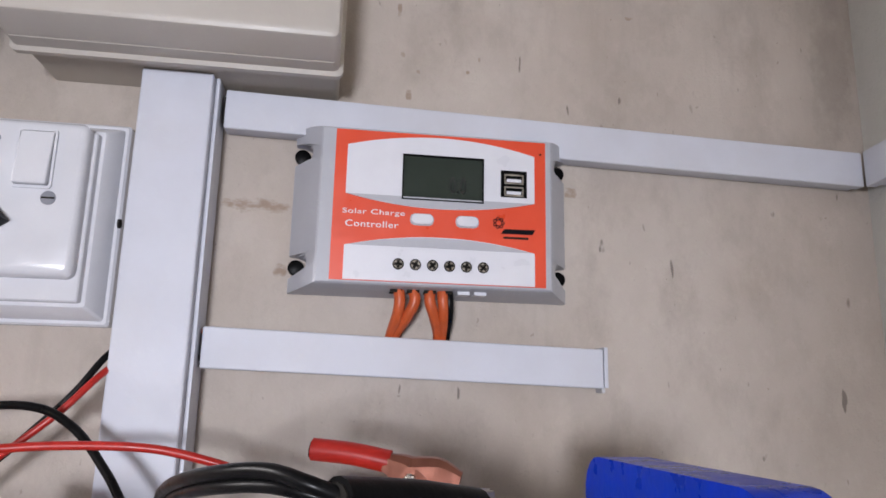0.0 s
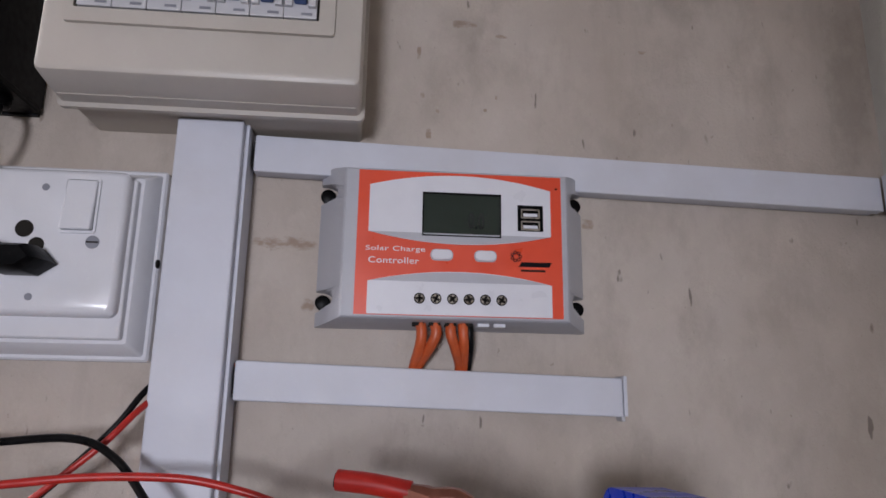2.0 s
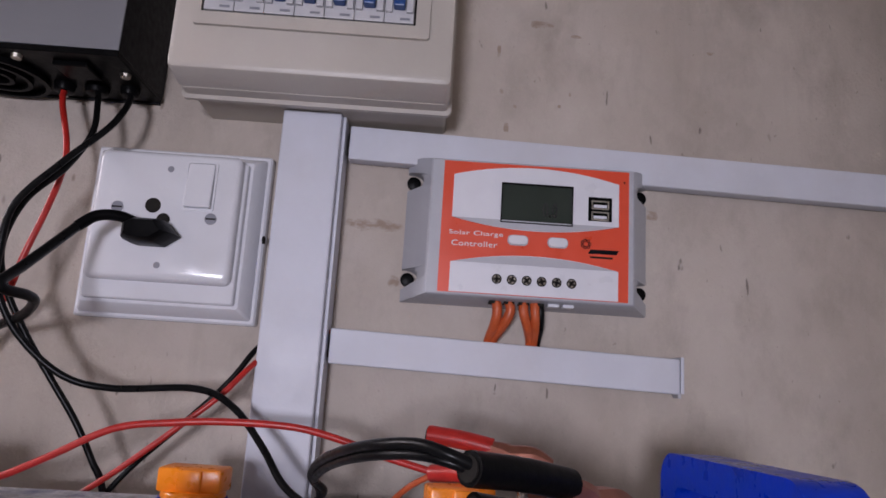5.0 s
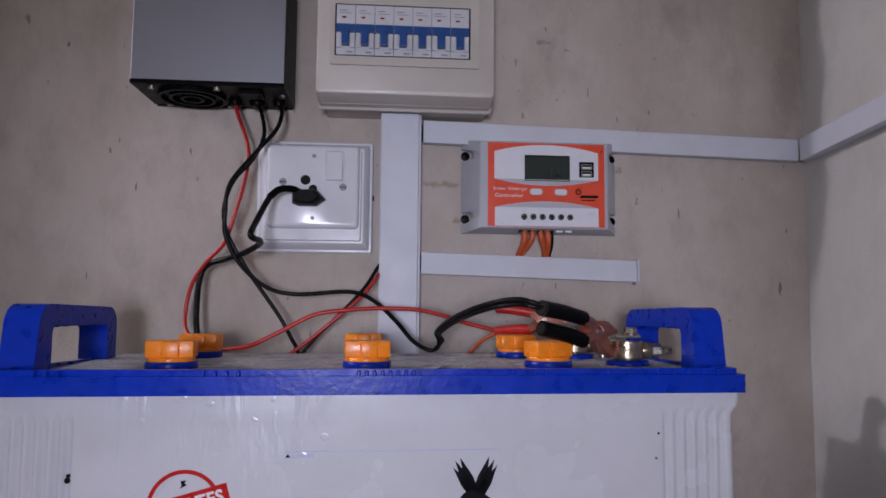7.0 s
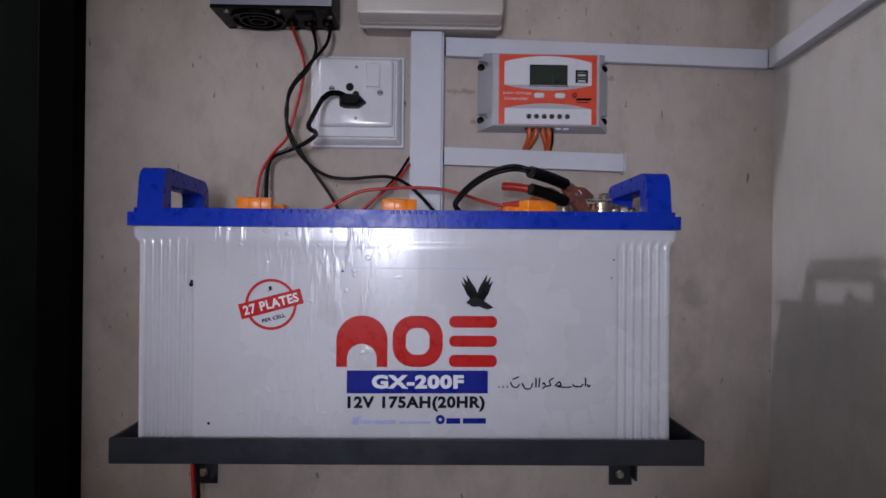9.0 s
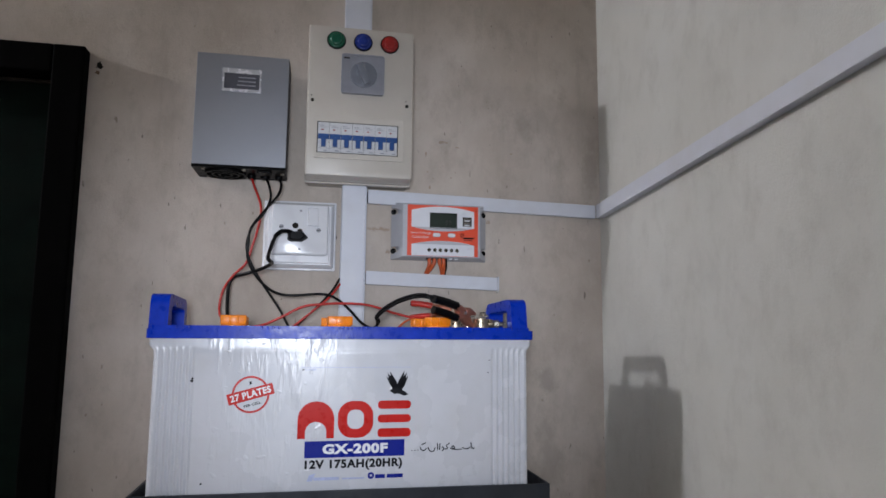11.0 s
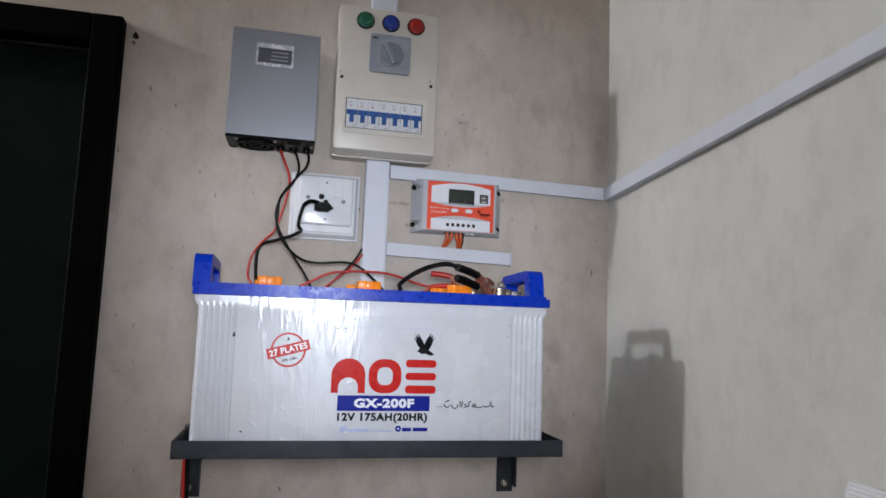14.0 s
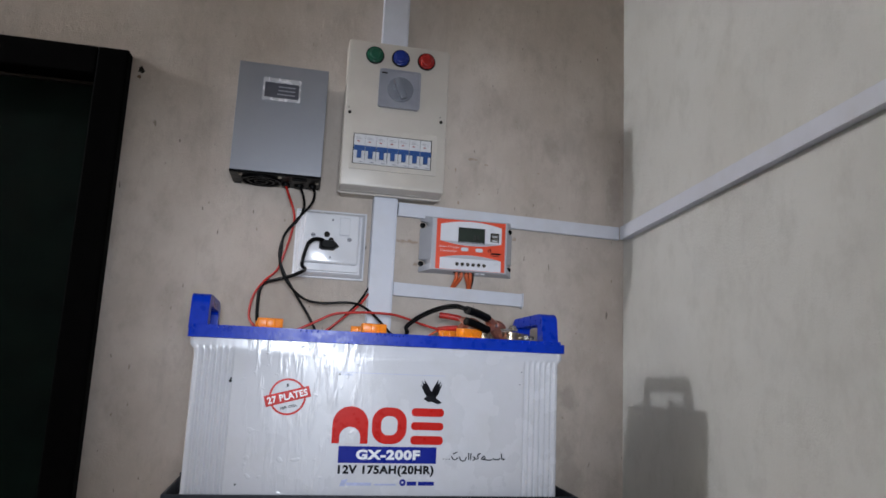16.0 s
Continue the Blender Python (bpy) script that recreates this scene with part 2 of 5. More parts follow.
# inverter sides, top and back: sheet metal far darker than the front panel
M_SIDE = mat("near_black_sheet_metal_side", (0.008, 0.008, 0.010), 0.5, 0.2, 0.2, 0.06, 200)
M_BLACK = mat("black_plastic", (0.0025, 0.0025, 0.003), 0.36, 0, 0.08, 0.15, 90, 0.08, 300)
M_RUBBER = mat("black_cable_sheath", (0.004, 0.004, 0.0045), 0.32, 0, 0.16, 0.2, 150)
M_RED_CABLE = mat("red_cable_sheath", (0.43, 0.018, 0.012), 0.36, 0, 0.5, 0.12, 150)
M_ORANGE_CABLE = mat("orange_cable_sheath", (0.52, 0.095, 0.025), 0.36, 0, 0.5, 0.12, 150)
M_CREAM = mat("cream_box_plastic", (0.49, 0.455, 0.41), 0.36, 0, 0.5, 0.03, 30, 0.04, 350, dirt=(0.40, 0.36, 0.30), dirt_amount=0.2)
M_CREAM_D = mat("cream_box_back", (0.44, 0.40, 0.345), 0.45, 0, 0.5, 0.04, 30)
M_BRK = mat("breaker_white", (0.54, 0.54, 0.56), 0.4, 0, 0.5, 0.04, 100)
M_BRK_BLUE = mat("breaker_blue", (0.012, 0.060, 0.22), 0.35, 0, 0.5, 0.08, 100)
M_SOCKET = mat("socket_white_urea", (0.68, 0.69, 0.73), 0.16, 0, 0.5, 0.02, 40, dirt=(0.5, 0.48, 0.44), dirt_amount=0.12)
M_SWPLATE = mat("grey_switch_plate", (0.23, 0.235, 0.27), 0.35, 0, 0.5, 0.06, 90)
M_SWKNOB = mat("grey_knob", (0.15, 0.16, 0.19), 0.2, 0, 0.5, 0.06, 90)
M_GREEN_L = mat("green_lens", (0.006, 0.085, 0.045), 0.2, 0, 0.5, 0.15, 300)
M_BLUE_L = mat("blue_lens", (0.008, 0.024, 0.19), 0.2, 0, 0.5, 0.15, 300)
M_RED_L = mat("red_lens", (0.27, 0.012, 0.010), 0.2, 0, 0.5, 0.15, 300)
M_CTL = mat("controller_grey_plastic", (0.42, 0.43, 0.47), 0.42, 0, 0.5, 0.03, 90, 0.06, 500)
M_CTL_W = mat("controller_white_film", (0.68, 0.69, 0.74), 0.32, 0, 0.5, 0.02, 80)
M_CTL_O = mat("controller_red_orange_film", (0.72, 0.072, 0.025), 0.34, 0, 0.5, 0.03, 80)
M_LCD = mat("lcd_dark_glass", (0.025, 0.035, 0.028), 0.12, 0, 0.5, 0.08, 30)
M_LCD_SEG = mat("lcd_segment", (0.006, 0.009, 0.008), 0.3)
M_STEEL = mat("zinc_plated_steel", (0.42, 0.39, 0.34), 0.28, 0.95, 0.5, 0.2, 160, 0.2, 300, dirt=(0.25, 0.16, 0.08), dirt_amount=0.4, dirt_scale=90)
M_LEAD = mat("tarnished_terminal_metal", (0.24, 0.215, 0.18), 0.35, 0.85, 0.5, 0.25, 120, 0.3, 200, dirt=(0.22, 0.13, 0.06), dirt_amount=0.5, dirt_scale=80)
M_BRASS = mat("tarnished_brass_plating", (0.38, 0.31, 0.22), 0.30, 0.9, 0.5, 0.25, 130, 0.2, 260, dirt=(0.10, 0.07, 0.05), dirt_amount=0.5, dirt_scale=90)
M_COPPER = mat("copper_plated_jaw", (0.36, 0.15, 0.105), 0.42, 0.8, 0.5, 0.18, 90, 0.15, 220)
M_SCRAP = mat("plastic_scrap", (0.66, 0.66, 0.64), 0.3)


# ---- mesh helpers ----
def thing(name, at, label, category, group="", kind=""):
    ob = new(name)
    ob.location = at
    ob.empty_display_size = 0.02
    return tagged(ob, label, category, group, kind)


def origin_of(ob):
    v = Vector((0, 0, 0))
    while ob:
        v = v + ob.location
        ob = ob.parent
    return v


def part(name, bm, material, parent=None, label="", smooth=False):
    """Links a bmesh given in world places as one mesh object under a thing or a part."""
    if parent:
        bmesh.ops.translate(bm, verts=bm.verts, vec=-origin_of(parent))
    bmesh.ops.recalc_face_normals(bm, faces=bm.faces)
    me = bpy.data.meshes.new(name)
    bm.to_mesh(me)
    bm.free()
    me.materials.append(material)
    if smooth:
        me.shade_smooth()
        me.set_sharp_from_angle(angle=radians(35))
    ob = new(name, me)
    if parent:
        ob.parent = parent
    if label:
        tagged(ob, label)
    return ob


def box(x0, x1, y0, y1, z0, z1, bevel=0.0, seg=2, bm=None):
    b = bmesh.new()
    bmesh.ops.create_cube(b, size=1)
    for v in b.verts:
        v.co = ((x0 + x1) / 2 + v.co.x * (x1 - x0), (y0 + y1) / 2 + v.co.y * (y1 - y0), (z0 + z1) / 2 + v.co.z * (z1 - z0))
    if bevel:
        bmesh.ops.bevel(b, geom=b.edges, offset=bevel, segments=seg, affect="EDGES", profile=0.5)
    return joined(bm, b)


def joined(bm, b):
    if bm is None:
        return b
    me = bpy.data.meshes.new("t")
    b.to_mesh(me)
    b.free()
    bm.from_mesh(me)
    bpy.data.meshes.remove(me)
    return bm


def cyl(p, q, r0, r1=None, seg=24, bevel=0.0, bm=None):
    p, q = Vector(p), Vector(q)
    b = bmesh.new()
    bmesh.ops.create_cone(b, cap_ends=True, segments=seg, radius1=r0, radius2=r0 if r1 is None else r1, depth=(q - p).length)
    if bevel:
        edges = [e for e in b.edges if len(e.link_faces) == 2 and any(len(f.verts) > 4 for f in e.link_faces)]
        bmesh.ops.bevel(b, geom=edges, offset=bevel, segments=2, affect="EDGES", profile=0.5)
    m = Matrix.Translation((p + q) / 2) @ (q - p).to_track_quat("Z", "Y").to_matrix().to_4x4()
    bmesh.ops.transform(b, matrix=m, verts=b.verts)
    return joined(bm, b)


def sheet(outline, y0, y1, bm=None):
    """A plate whose outline lies in x and z, from y0 (front) to y1 (back)."""
    b = bmesh.new()
    vs = [b.verts.new((x, y0, z)) for x, z in outline]
    f = b.faces.new(vs)
    r = bmesh.ops.extrude_face_region(b, geom=[f])
    bmesh.ops.translate(b, verts=[v for v in r["geom"] if isinstance(v, bmesh.types.BMVert)], vec=(0, y1 - y0, 0))
    bmesh.ops.triangulate(b, faces=[k for k in b.faces if len(k.verts) > 4])
    return joined(bm, b)


def smooth_path(pts, n=8):
    pts = [Vector(p) for p in pts]
    out = []
    ext = [pts[0] * 2 - pts[1]] + pts + [pts[-1] * 2 - pts[-2]]
    for i in range(1, len(ext) - 2):
        a, b, c, d = ext[i - 1:i + 3]
        for k in range(n):
            t = k / n
            out.append(0.5 * ((2 * b) + (c - a) * t + (2 * a - 5 * b + 4 * c - d) * t * t + (3 * b - a - 3 * c + d) * t ** 3))
    return out + [pts[-1]]


def tube(pts, r, seg=12, n=8, bm=None, wobble=0.0):
    path = smooth_path(pts, n)
    b = bmesh.new()
    rings = []
    up = Vector((0.3, -0.9, 0.2)).normalized()
    for i, p in enumerate(path):
        d = (path[min(i + 1, len(path) - 1)] - path[max(i - 1, 0)]).normalized()
        u = (up - d * up.dot(d)).normalized()
        up = u
        w = d.cross(u)
        rr = r * (1 + wobble * noise.noise(p * 60))
        rings.append([b.verts.new(p + rr * (math.cos(a) * u + math.sin(a) * w)) for a in [2 * math.pi * k / seg for k in range(seg)]])
    for a, c in zip(rings, rings[1:]):
        for k in range(seg):
            b.faces.new((a[k], a[(k + 1) % seg], c[(k + 1) % seg], c[k]))
    b.faces.new(rings[0])
    b.faces.new(rings[-1])
    return joined(bm, b)


def lettering(name, text, x0, x1, z0, z1, y, material, parent, turn=0.0, depth=0.0003, bold=0.03):
    """Raised print that fills the box x0..x1, z0..z1 on a face turned to -y."""
    cu = bpy.data.curves.new(name, "FONT")
    cu.body, cu.extrude, cu.resolution_u = text, 0.01, 4
    cu.offset, cu.space_character = bold, 1.05 + bold if bold > 0 else 1.25
    tmp = bpy.data.objects.new("tmp", cu)
    scene.collection.objects.link(tmp)
    bpy.context.view_layer.update()
    me = bpy.data.meshes.new_from_object(tmp)
    bpy.data.objects.remove(tmp)
    b = bmesh.new()
    b.from_mesh(me)
    bpy.data.meshes.remove(me)
    lo = [min(v.co[k] for v in b.verts) for k in (0, 1)]
    hi = [max(v.co[k] for v in b.verts) for k in (0, 1)]
    cx, cz, a = (x0 + x1) / 2, (z0 + z1) / 2, radians(turn)
    for v in b.verts:
        u = ((v.co.x - lo[0]) / (hi[0] - lo[0]) - 0.5) * (x1 - x0)
        w = ((v.co.y - lo[1]) / (hi[1] - lo[1]) - 0.5) * (z1 - z0)
        v.co = (cx + u * math.cos(a) - w * math.sin(a), y - depth if v.co.z > 0 else y + 0.0002, cz + u * math.sin(a) + w * math.cos(a))
    return part(name, b, material, parent)


def rounded(x0, x1, z0, z1, r, seg=5):
    pts = []
    for cx, cz, a0 in ((x1 - r, z1 - r, 0), (x0 + r, z1 - r, 90), (x0 + r, z0 + r, 180), (x1 - r, z0 + r, 270)):
        for k in range(seg + 1):
            a = radians(a0 + 90 * k / seg)
            pts.append((cx + r * math.cos(a), cz + r * math.sin(a)))
    return pts


def ring(outer, inner, y0, y1, bm=None):
    """A plate with a hole: outer and inner outlines with the same number of points, from y0 (front) to y1 (back)."""
    b = bmesh.new()
    k = len(outer)
    rows = [[b.verts.new((x, y, z)) for x, z in o] for o, y in ((outer, y1), (outer, y0), (inner, y0), (inner, y1))]
    for a in range(4):
        p, q = rows[a], rows[(a + 1) % 4]
        for i in range(k):
            b.faces.new((p[i], p[(i + 1) % k], q[(i + 1) % k], q[i]))
    return joined(bm, b)


def stepped(levels, bm=None):
    """A moulding of nested outlines: a list of (outline, y), from the wall outwards, closed at the front."""
    b = bmesh.new()
    rows = [[b.verts.new((x, y, z)) for x, z in o] for o, y in levels]
    k = len(rows[0])
    for p, q in zip(rows, rows[1:]):
        for i in range(k):
            b.faces.new((p[i], p[(i + 1) % k], q[(i + 1) % k], q[i]))
    b.faces.new(rows[0])
    b.faces.new(rows[-1])
    return joined(bm, b)


# ---- structure ----
XR, XL, YF, ZC = 0.596, -3.0, -3.2, 3.0
DX0, DX1, DZ = -1.26, -0.342, 2.131
bm = box(DX1, XR + 0.15, 0, 0.15, 0, ZC)
box(XL - 0.15, DX0, 0, 0.15, 0, ZC, bm=bm)
box(DX0, DX1, 0, 0.15, DZ, ZC, bm=bm)
tagged(part("wall_north", bm, M_WALL), "beige stained plaster wall with scuffs and trowel marks", "wall", kind="structure")
tagged(part("wall_east", box(XR, XR + 0.15, YF, 0, 0, ZC), M_WALL_R), "pale grey plaster wall beside the corner", "wall", kind="structure")
# west and south walls, floor and ceiling are unseen, added to close the room
tagged(part("wall_west", box(XL - 0.15, XL, YF, 0, 0, ZC), M_WALL_P), "plain plaster wall", "wall", kind="structure")
tagged(part("wall_south", box(XL - 0.15, XR + 0.15, YF - 0.15, YF, 0, ZC), M_WALL_P), "plain plaster wall", "wall", kind="structure")
tagged(part("floor", box(XL - 0.15, XR + 0.15, YF - 0.15, 0.3, -0.1, 0), M_FLOOR), "grey cement floor", "floor", kind="structure")
tagged(part("ceiling", box(XL - 0.15, XR + 0.15, YF - 0.15, 0.15, ZC, ZC + 0.1), M_CEIL), "plain painted ceiling", "ceiling", kind="structure")

# door
door = thing("door_1", (DX1 - 0.45, 0, 0), "closed dark green door in a black painted wooden frame", "door", kind="structure")
fw = 0.046
for nm, b in (("frame_post", box(DX1 - fw, DX1 + 0.004, -0.026, 0.13, 0, DZ + 0.004, 0.003)),
              ("frame_post", box(DX0 - 0.004, DX0 + fw, -0.026, 0.13, 0, DZ + 0.004, 0.003)),
              ("frame_head", box(DX0 + fw, DX1 - fw, -0.026, 0.13, DZ - fw, DZ + 0.004, 0.003))):
    part(nm, b, M_FRAME, door)
leaf = part("door_leaf", box(DX0 + fw + 0.003, DX1 - fw - 0.003, 0.012, 0.05, 0.01, DZ - fw - 0.003, 0.004), M_DOOR, door)
# lighter brown strips along the leaf's edges, next to the frame
part("lighter_edge", box(DX1 - fw - 0.009, DX1 - fw - 0.004, 0.004, 0.012, 0.02, DZ - fw - 0.004, 0.001), M_DOOR_EDGE, leaf)
part("lighter_edge", box(DX0 + fw + 0.01, DX1 - fw - 0.01, 0.004, 0.012, DZ - fw - 0.009, DZ - fw - 0.004, 0.001), M_DOOR_EDGE, leaf)


# ---- cable trunking ----
def sloped(bm, axis, at, rise):
    for v in bm.verts:
        v.co.z += rise * (v.co[axis] - at)
    return bm


def trunk(name, x0, x1, z0, z1, depth, label, rise=0.0, open_left=False, vertical=False):
    """Two-piece mini trunking: base against the wall and a snapped cover with a fine lip."""
    t = thing(name, (x0, 0, z0), label, "cable trunking", kind="structure")
    e = 0.0014
    if vertical:
        base = box(x0 - 0.0005, x1 + 0.0025, -depth + 0.007, -0.0005, z0, z1)
        cover = box(x0, x1, -depth, -depth + 0.009, z0, z1, 0.0011)
    else:
        base = box(x0, x1 - 0.001, -depth + 0.006, -0.0005, z0 + e, z1 - e)
        cover = box(x0, x1, -depth, -depth + 0.008, z0, z1, 0.0009)
    part("base", sloped(base, 0, x0, rise), M_TRUNK, t)
    part("cover", sloped(cover, 0, x0, rise), M_TRUNK, t)
    if open_left:
        part("dark_end", sloped(box(x0 - 0.0012, x0 - 0.0002, -depth + 0.003, -0.002, z0 + 0.004, z1 - 0.004), 0, x0, rise), M_DARK, t)
    return t


trunk("vertical_trunking", 0.0993, 0.1403, 1.48, 1.9165, 0.030, "wide white plastic cable trunking standing upright under the box", vertical=True)
trunk("upper_vertical_trunking", 0.0960, 0.1430, 2.183, 2.998, 0.020, "white plastic cable trunking rising from the box", vertical=True)
trunk("horizontal_trunking", 0.1455, 0.5797, 1.8880, 1.9130, 0.016, "thin white plastic cable trunking running to the room corner", rise=-0.0225, open_left=True)
trunk("short_trunking", 0.1445, 0.3858, 1.7425, 1.7665, 0.016, "short white plastic cable trunking below the charge controller", rise=-0.027, open_left=True)
st = bpy.data.objects["short_trunking"]
part("end_cap", sloped(box(0.3862, 0.3886, -0.0166, -0.0005, 1.7430, 1.7680, 0.0005), 0, 0.1445, -0.027), M_TRUNK, st)
part("sealant_drop", sloped(box(0.3858, 0.3884, -0.0120, -0.0006, 1.7398, 1.7432, 0.0009), 0, 0.1445, -0.027), M_BRK, st, "dried white sealant drop")
t = thing("side_trunking", (XR, -0.03, 1.88), "thin white plastic cable trunking on the side wall", "cable trunking", kind="structure")
part("base", sloped(box(XR - 0.010, XR - 0.0005, -3.1, -0.0180, 1.8805, 1.9035), 1, -0.03, -0.077), M_TRUNK, t)
part("cover", sloped(box(XR - 0.016, XR - 0.008, -3.1, -0.0165, 1.8790, 1.9050, 0.0009), 1, -0.03, -0.077), M_TRUNK, t)

# small wall bits
w = thing("wall_plug", (-0.322, 0, 2.11), "small dark broken plug hole in the plaster", "wall hole")
def chip(name, cx, cz, r, n, seed, material):
    rnd = random.Random(seed)
    rim = [(cx + r * rnd.uniform(0.45, 1.2) * math.cos(6.283 * q / n), cz + r * rnd.uniform(0.5, 1.3) * math.sin(6.283 * q / n)) for q in range(n)]
    part(name, sheet(rim, -0.0012, -0.0002), material, w)


chip("hole", -0.3215, 2.112, 0.0065, 13, 4, M_DARK)
chip("chip", -0.3240, 2.099, 0.0042, 11, 9, M_CHIP)

# ---- battery shelf ----
SX0, SX1, SY, SZ0, SZ1 = -0.1615, 0.3815, -0.2985, 1.4320, 1.4555
shelf = thing("battery_shelf", (0.11, -0.15, 1.43), "dark grey painted angle-iron wall bracket carrying the battery", "wall shelf")
part("front_bar", box(SX0, SX1, SY, SY + 0.003, SZ0, SZ1, 0.0008), M_STEEL_PAINT, shelf)
part("front_flange", box(SX0 + 0.003, SX1 - 0.003, SY + 0.003, SY + 0.026, SZ0, SZ0 + 0.0015), M_STEEL_PAINT, shelf)
for x0, x1, fx0, fx1 in ((SX0, SX0 + 0.003, SX0 + 0.003, SX0 + 0.026), (SX1 - 0.003, SX1, SX1 - 0.026, SX1 - 0.003)):
    part("side_bar", box(x0, x1, SY + 0.0032, -0.004, SZ0, SZ1, 0.0008), M_STEEL_PAINT, shelf)
    part("side_flange", box(fx0, fx1, SY + 0.027, -0.004, SZ0, SZ0 + 0.0015), M_STEEL_PAINT, shelf)
part("rear_bar", box(SX0 + 0.004, SX1 - 0.004, -0.007, -0.004, SZ0, SZ1), M_STEEL_PAINT, shelf)
part("rear_flange", box(SX0 + 0.027, SX1 - 0.027, -0.03, -0.0072, SZ0, SZ0 + 0.0015), M_STEEL_PAINT, shelf)
for x0 in (-0.1860, 0.3735):
    leg = part("leg", box(x0, x0 + 0.031, -0.0042, -0.0008, 1.312, 1.432, 0.0008), M_STEEL_PAINT, shelf)
    part("leg_flange", box(x0 + 0.0278, x0 + 0.031, -0.028, -0.0043, 1.325, 1.4318, 0.0008), M_STEEL_PAINT, leg)
    bolt = part("bolt", cyl((x0 + 0.013, -0.011, 1.3285), (x0 + 0.013, -0.0043, 1.3285), 0.0062, 0.0062, 6, 0.0006), M_STEEL, leg)
    part("brace", box(x0 + 0.028, x0 + 0.031, -0.05, -0.0285, 1.405, 1.4318), M_STEEL_PAINT, leg)

# ---- battery ----
BX0, BX1, BY0, BY1, BZ0, BZ1 = -0.1440, 0.3560, -0.2815, -0.0640, 1.4355, 1.6487
bat = thing("battery", (0.109, -0.17, BZ0), "large white lead-acid battery with a blue lid on an angle-iron shelf", "battery")
bat.rotation_euler = (0, radians(-0.16), radians(0.9))
bat.location.z -= 0.0010


def case_outline(grow=0.0, flutes=1.0):
    """Cross-section of the case: fluted near the ends of both long sides, rounded corners."""
    x0, x1, y0, y1, r = BX0 - grow, BX1 + grow, BY0 - min(grow, 0), BY1 + min(grow, 0), 0.006
    front = []
    n = 26
    for a, b in ((x0 + r, BX0 + 0.052), (BX1 - 0.054, x1 - r)):
        for k in range(n * 2 + 1):
            u = k / (n * 2)
            x = a + (b - a) * u
            front.append((x, y0 + flutes * 0.0026 * (0.5 - 0.5 * math.cos(u * 2 * math.pi * 6))))
    corner = lambda cx, cy, a0: [(cx + r * math.cos(radians(a0 + 15 * k)), cy + r * math.sin(radians(a0 + 15 * k))) for k in range(1, 6)]
    pts = front + corner(x1 - r, y0 + r, 270)
    pts += [(x1, y0 + r), (x1, y1 - r)] + corner(x1 - r, y1 - r, 0) + [(x1 - r, y1), (x0 + r, y1)] + corner(x0 + r, y1 - r, 90) + [(x0, y1 - r), (x0, y0 + r)] + corner(x0 + r, y0 + r, 180)
    return pts


b = bmesh.new()
rows = []
for z, g, fl in ((BZ0, -0.0025, 0.0), (BZ0 + 0.004, 0, 0.3), (BZ0 + 0.012, 0, 1), (1.6273, 0, 1), (1.6333, 0.0005, 0.35), (1.6373, 0.004, 0), (1.6398, 0.0058, 0), (BZ1 - 0.0003, 0.0060, 0)):
    rows.append([b.verts.new((x, y, z)) for x, y in case_outline(g, fl)])
k = len(rows[0])
for p, q in zip(rows, rows[1:]):
    for i in range(k):
        b.faces.new((p[i], p[(i + 1) % k], q[(i + 1) % k], q[i]))
b.faces.new(rows[0])
b.faces.new(rows[-1])
part("case", b, M_CASE, bat, smooth=True)

LX0, LX1, LY0, LY1 = -0.1525, 0.3630, -0.2890, -0.0565
LZ = 1.6595  # top surface inside the rim


def rim_ring(d0, d1, z0, z1):
    """A frame that follows the lid's edge, from d0 to d1 inside it."""
    b = ring(rounded(LX0 + d0, LX1 - d0, LY0 + d0, LY1 - d0, 0.005), rounded(LX0 + d1, LX1 - d1, LY0 + d1, LY1 - d1, 0.003), z0, z1)
    for v in b.verts:
        v.co = (v.co.x, v.co.z, v.co.y)
    for v in b.verts:
        if v.co.y > LY1 - 0.02:
            v.co.z = min(v.co.z, LZ - 0.0012)
    edges = [e for e in b.edges if len(e.link_faces) == 2 and e.calc_face_angle(0) > 1.0]
    bmesh.ops.bevel(b, geom=edges, offset=0.0010, segments=2, affect="EDGES", profile=0.5)
    return b


b = rim_ring(0, 0.0090, 1.6487, 1.6612)
joined(b, rim_ring(0.0040, 0.0088, 1.6600, 1.6653))
box(LX0 + 0.0080, LX1 - 0.0080, LY0 + 0.0080, LY1 - 0.0080, 1.6500, LZ - 0.0006, bm=b)
lid = part("lid", b, M_BLUE, bat, "glossy blue plastic lid", smooth=True)
b = box(LX0 + 0.0092, LX1 - 0.0092, LY0 + 0.0092, LY1 - 0.0010, LZ - 0.0004, LZ)
part("dusty_top", b, M_DUST, lid, "dusty grey top of the lid")
for gx, n, gap in ((-0.118, 3, 0.0075), (-0.012, 4, 0.0075), (0.0895, 8, 0.0053), (0.1950, 5, 0.0075), (0.2620, 2, 0.0120), (0.2980, 5, 0.0110)):
    for k in range(n):
        x = gx + k * gap
        part("rim_tooth", box(x, x + 0.0024, LY0 + 0.0008, LY0 + 0.0044, 1.6608, 1.6648, 0.0007, 1), M_BLUE, lid)

